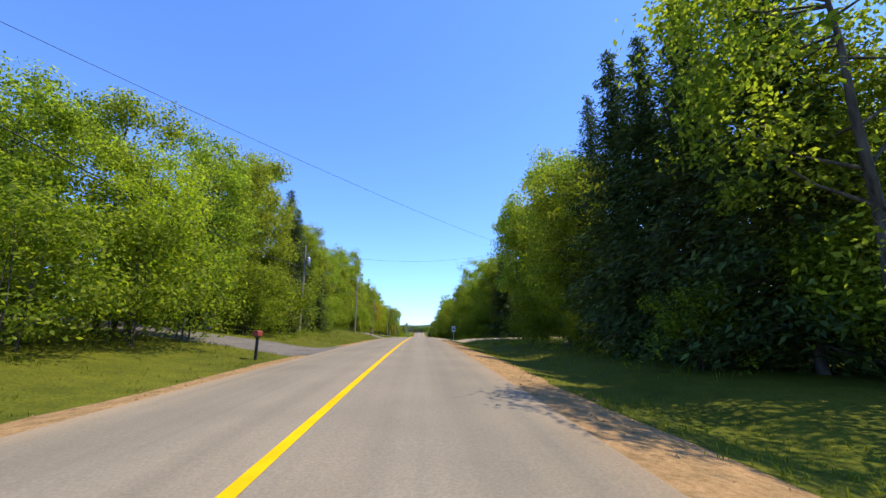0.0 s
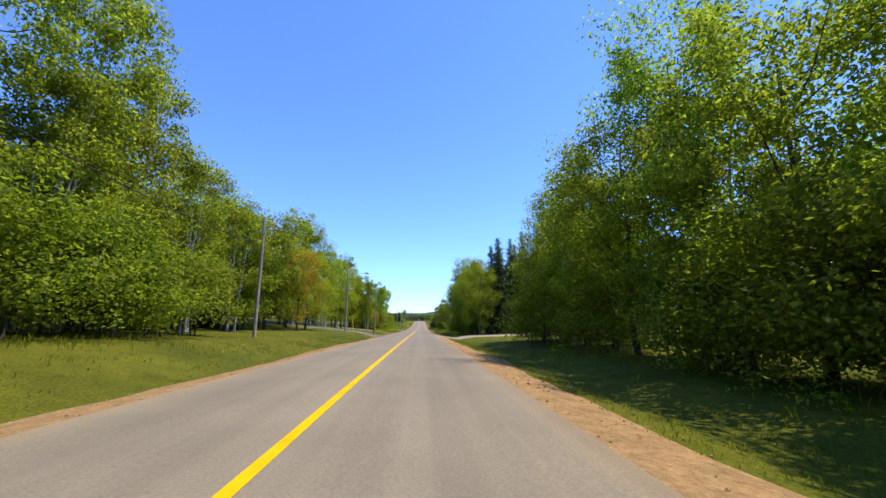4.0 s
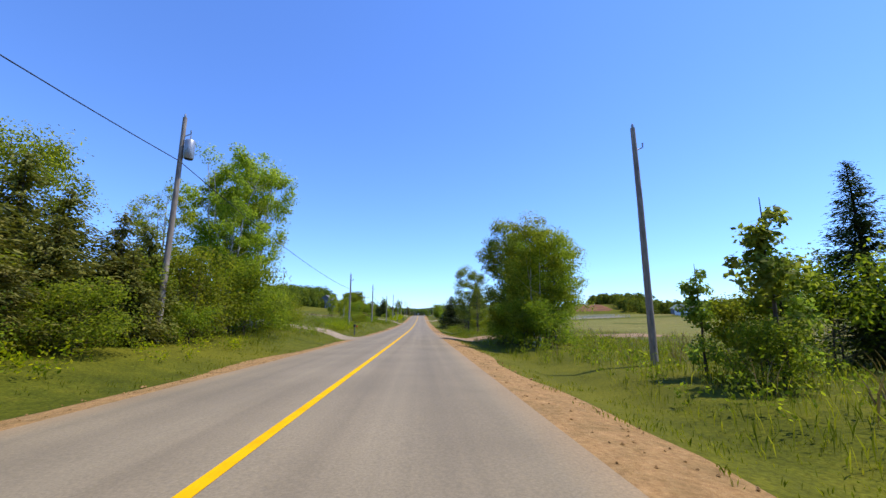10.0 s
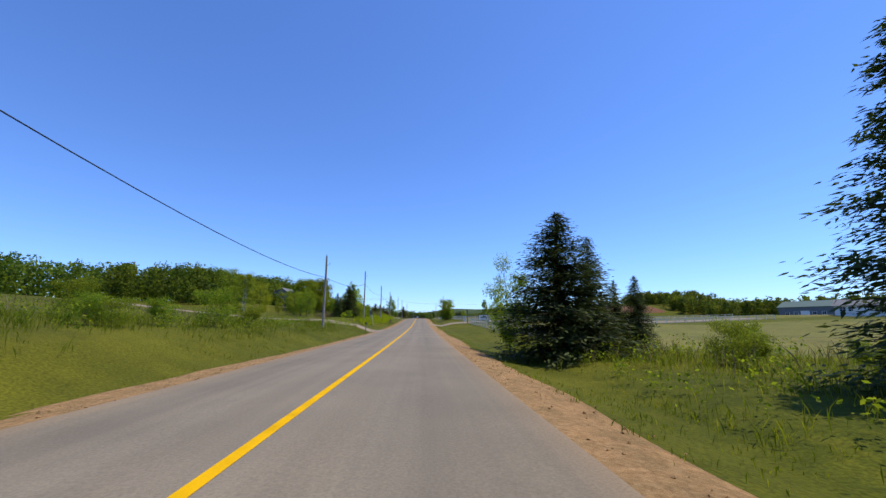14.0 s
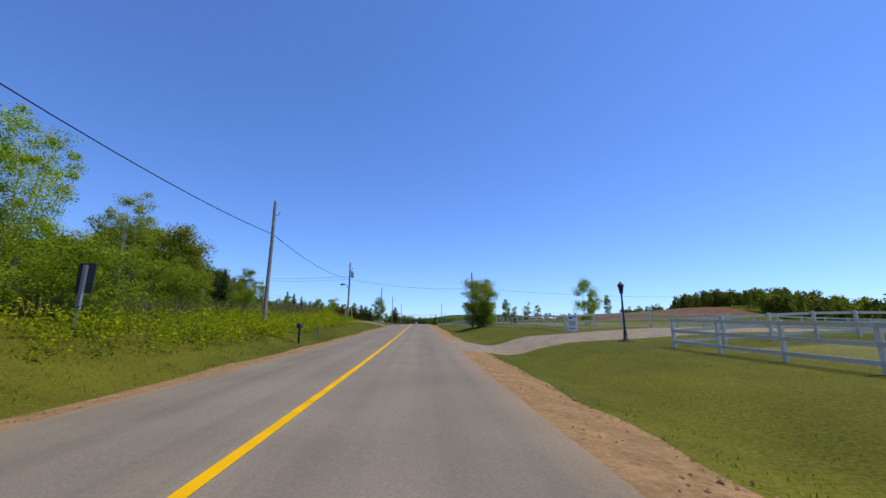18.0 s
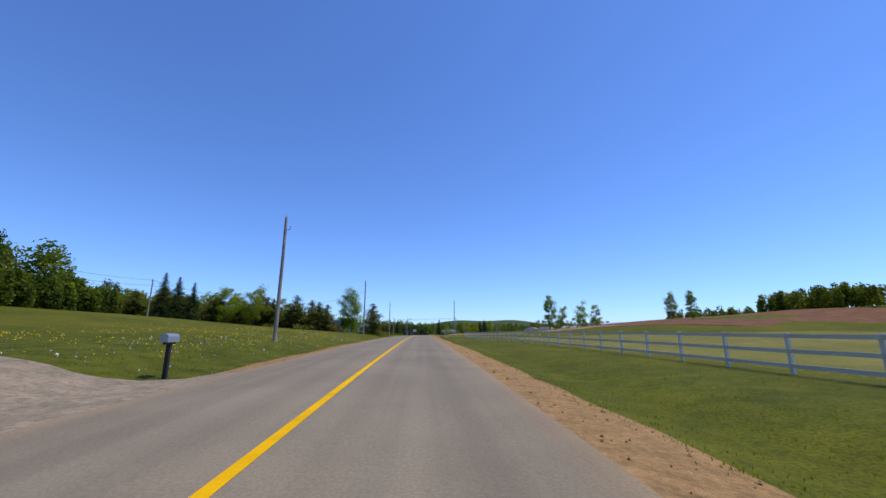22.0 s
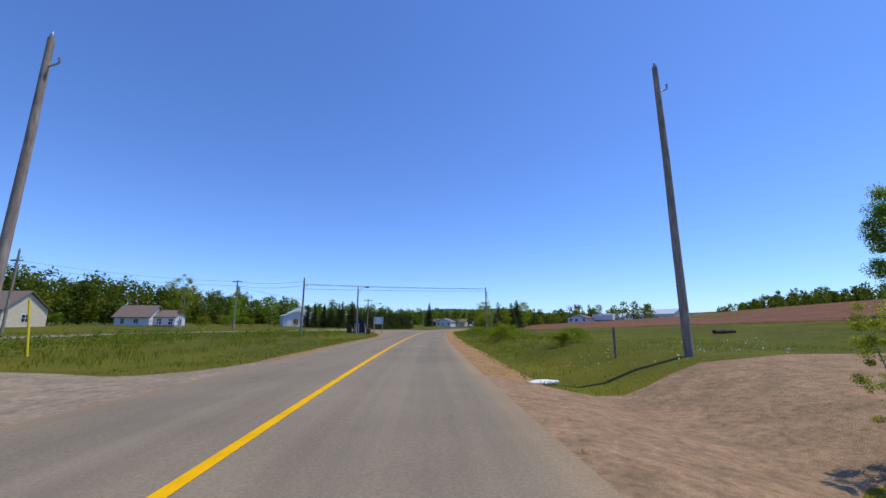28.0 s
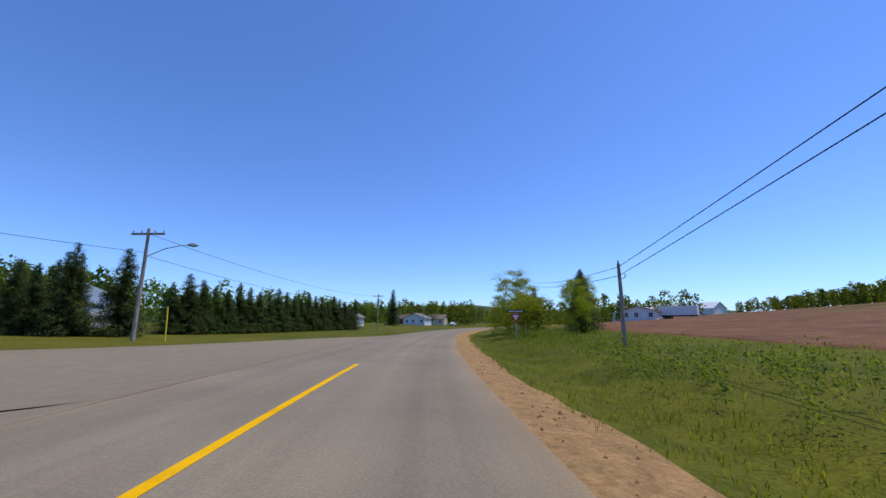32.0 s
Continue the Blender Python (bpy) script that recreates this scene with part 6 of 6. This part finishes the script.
# ---- grasses and weeds ----
def grasses(name, zones, seed, mat, label, category="grass"):
    """Blades in tufts. zones: s0, s1, o0, o1, blades a square metre, least and greatest height, width."""
    rng = np.random.default_rng(seed)
    vs = []
    for s0, s1, o0, o1, dens, h0, h1, wd in zones:
        n = int(abs((s1 - s0) * (o1 - o0)) * dens)
        tuft = max(1, n // 6)
        ts, to = rng.uniform(s0, s1, tuft), o0 + (o1 - o0) * rng.random(tuft)
        keep = np.sin(ts * .37 + to * .9) + np.sin(ts * .11 - to * .5) + rng.normal(0, .8, tuft) > -.7
        ts, to = ts[keep], to[keep]
        s, o = np.repeat(ts, 6) + rng.normal(0, .12, len(ts) * 6), np.repeat(to, 6) + rng.normal(0, .12, len(to) * 6)
        bare = np.any([f(s, o) for f in PAVED], axis=0)
        s, o = s[~bare], o[~bare]
        x, y = xy(s, o)
        z = ground_z(s, o) - .02
        k = len(s)
        h = rng.uniform(h0, h1, k)
        a, b = rng.uniform(0, 6.28, k), rng.uniform(0, 6.28, k)
        w = wd * rng.uniform(.6, 1.3, k)
        lean = h * rng.uniform(.1, .6, k)
        p = np.stack([x, y, z], 1)
        side = np.stack([np.cos(a), np.sin(a), 0 * a], 1) * w[:, None]
        tip = np.stack([np.cos(b) * lean, np.sin(b) * lean, h], 1)
        mid = tip * np.array([.35, .35, .6])
        vs.append(np.stack([p - side * .5, p + mid + side * .6, p + tip, p + mid - side * .6], 1).reshape(-1, 3))
    v = np.concatenate(vs)
    ob = new(name, mesh_from(name, v, np.arange(len(v)).reshape(-1, 4), mat))
    return tagged(ob, label, category, kind="stuff")


def weeds(name, zones, seed, mat, label, category="weeds"):
    """Leafy weeds in clumps. zones: s0, s1, o0, o1, clumps a square metre, least and greatest height, leaf size, leaves a clump."""
    rng = np.random.default_rng(seed)
    vs = []
    for s0, s1, o0, o1, dens, h0, h1, size, leaves in zones:
        n = int(abs((s1 - s0) * (o1 - o0)) * dens)
        s, o = rng.uniform(s0, s1, n), o0 + (o1 - o0) * rng.random(n)
        keep = np.sin(s * .29 + o * .7) + np.sin(s * .09 - o * .45) + rng.normal(0, .7, n) > -.8
        keep &= ~np.any([f(s, o) for f in PAVED], axis=0)
        s, o = s[keep], o[keep]
        h = rng.uniform(h0, h1, len(s))
        x, y = xy(s, o)
        c = np.stack([x, y, ground_z(s, o)], 1)
        c, h = np.repeat(c, leaves, 0), np.repeat(h, leaves)
        u = rng.uniform(.05, 1, len(c)) ** .7
        c[:, 2] += h * u
        c[:, :2] += rng.normal(0, 1, (len(c), 2)) * (h * .28)[:, None]
        v, f = leaf_quads(rng, c, .02, size, 0, 1.1)
        vs.append(v)
    v = np.concatenate(vs)
    ob = new(name, mesh_from(name, v, np.arange(len(v)).reshape(-1, 4), mat))
    return tagged(ob, label, category, kind="stuff")


grasses("verge_grass", [(0, 255, 4.7, 7.5, 46, .05, .15, .016), (255, 470, 4.7, 7.5, 60, .025, .075, .014), (470, 600, 4.7, 7.5, 46, .05, .15, .016), (0, 340, -4.7, -7.5, 46, .05, .15, .016), (340, 440, -4.7, -7.5, 60, .025, .08, .014), (440, 600, -4.7, -7.5, 46, .05, .15, .016), (84, 175, -7.5, -13, 24, .025, .07, .014), (340, 440, -7.5, -15, 24, .025, .07, .014),
                        (255, 470, 7.5, 13, 26, .025, .07, .014), (95, 132, 7.5, 14, 22, .04, .10, .018), (440, 480, -7.5, -15, 18, .06, .2, .018)], 11, BLADE, "short green verge grass along the road")
grasses("tall_grass", [(172, 262, 6.5, 18, 34, .2, .5, .018), (190, 292, -6.4, -14, 24, .2, .5, .02), (488, 600, 6.4, 12, 34, .08, .26, .014), (488, 600, 12, 20, 26, .04, .14, .016), (10, 84, -7, -10, 14, .15, .4, .02), (10, 92, 7, 10, 14, .15, .4, .02),
                       (480, 560, -8, -20, 16, .15, .4, .02), (190, 250, -14, -40, 4, .25, .5, .04)], 12, BLADE, "tall unmown grass beside the verge")
grasses("dry_stalks", [(172, 262, 8, 24, 3, .5, 1.0, .025), (318, 358, -9.5, -20, 16, .7, 1.25, .035), (240, 290, -10, -30, 1.5, .4, .8, .03)], 13, DRY, "dry brown stalks of last year's weeds", "weeds")
weeds("weed_bank", [(290, 312, -6.3, -8.8, 4, .4, .95, .05, 46), (312, 330, -6.2, -9.5, 4.0, .4, .95, .055, 50), (328, 357, -6.4, -10.5, 3.6, .5, 1.05, .06, 50), (208, 232, -6.6, -9.5, 2.6, .3, .7, .05, 40), (150, 190, -6.2, -9, 1.6, .3, .8, .05, 34)], 14, WEED, "bright yellow-green weeds on the roadside bank")
weeds("green_weeds", [(172, 262, 7, 16, .9, .4, 1.1, .05, 42), (200, 232, -6.4, -12, 2.0, .35, .9, .05, 40), (240, 292, -7, -15, .8, .4, .9, .05, 38), (10, 90, 8, 11, .8, .3, .9, .05, 34), (10, 80, -8, -11, .8, .3, .9, .05, 34),
                      (136, 175, 7, 10, 1.2, .4, 1.0, .05, 38), (485, 540, -12, -26, .3, .3, .8, .07, 20)], 15, LEAF_BUSH, "low green weeds and brambles beside the verge")
weeds("ditch_weeds", [(314, 357, -9, -15, 2.2, .5, 1.2, .055, 44), (300, 357, -6.4, -9, .8, .4, .9, .05, 40), (478, 512, -13, -23, 1.0, .35, .8, .05, 40), (512, 530, -10, -18, .9, .3, .7, .05, 36), (496, 512, 7.5, 10.5, 1.2, .2, .55, .04, 40), (512, 545, 7.2, 11.5, 1.6, .3, .8, .036, 60), (545, 600, 7.5, 14, 1.4, .4, 1.0, .04, 55)], 18, LEAF_DITCH, "dark green shrubby weeds above the ditch")
DANDELION = plain("dandelion_yellow", (.75, .55, .01), .7, 0, .1)
CLOVER = plain("clover_white", (.7, .7, .66), .7, 0, .1)
weeds("dandelions", [(388, 428, -7, -19, 2.2, .08, .2, .035, 3), (345, 440, -6, -24, .5, .08, .2, .035, 3), (84, 150, -6, -16, .3, .06, .15, .03, 3)], 16, DANDELION, "yellow dandelion heads in the grass", "flowers")
weeds("white_flowers", [(385, 440, -5.5, -12, .7, .08, .22, .035, 3), (455, 490, 7, 14, 1.2, .2, .5, .03, 6)], 17, CLOVER, "small white flower heads in the grass", "flowers")


def stones(name, seed, n, label):
    """Loose stones on the gravel shoulders: small uneven octahedra half sunk in the ground."""
    rng = np.random.default_rng(seed)
    s = rng.uniform(0, 575, n)
    right = rng.random(n) < .55
    s = np.where(right, s, s * 520 / 575)
    o = np.where(right, rng.uniform(3.7, 5.1, n), -rng.uniform(3.65, 4.8, n))
    x, y = xy(s, o)
    c = np.stack([x, y, ground_z(s, o) + .025], 1)
    r = (rng.uniform(.012, .034, n) * np.where(rng.random(n) < .06, 1.7, 1))[:, None, None]
    ends = np.array([(1, 0, 0), (0, 1, 0), (-1, 0, 0), (0, -1, 0), (0, 0, .7), (0, 0, -.7)], float)
    v = c[:, None, :] + r * (ends[None] * rng.uniform(.7, 1.3, (n, 6, 1)) + rng.normal(0, .12, (n, 6, 3)))
    tri = np.array([(0, 1, 4), (1, 2, 4), (2, 3, 4), (3, 0, 4), (1, 0, 5), (2, 1, 5), (3, 2, 5), (0, 3, 5)])
    f = (np.arange(n)[:, None, None] * 6 + tri[None]).reshape(-1, 3)
    ob = new(name, mesh_from(name, v.reshape(-1, 3), f, GRAVEL))
    return tagged(ob, label, "gravel", kind="stuff")


stones("gravel_stones", 21, 7000, "loose red-brown stones on the road shoulders")
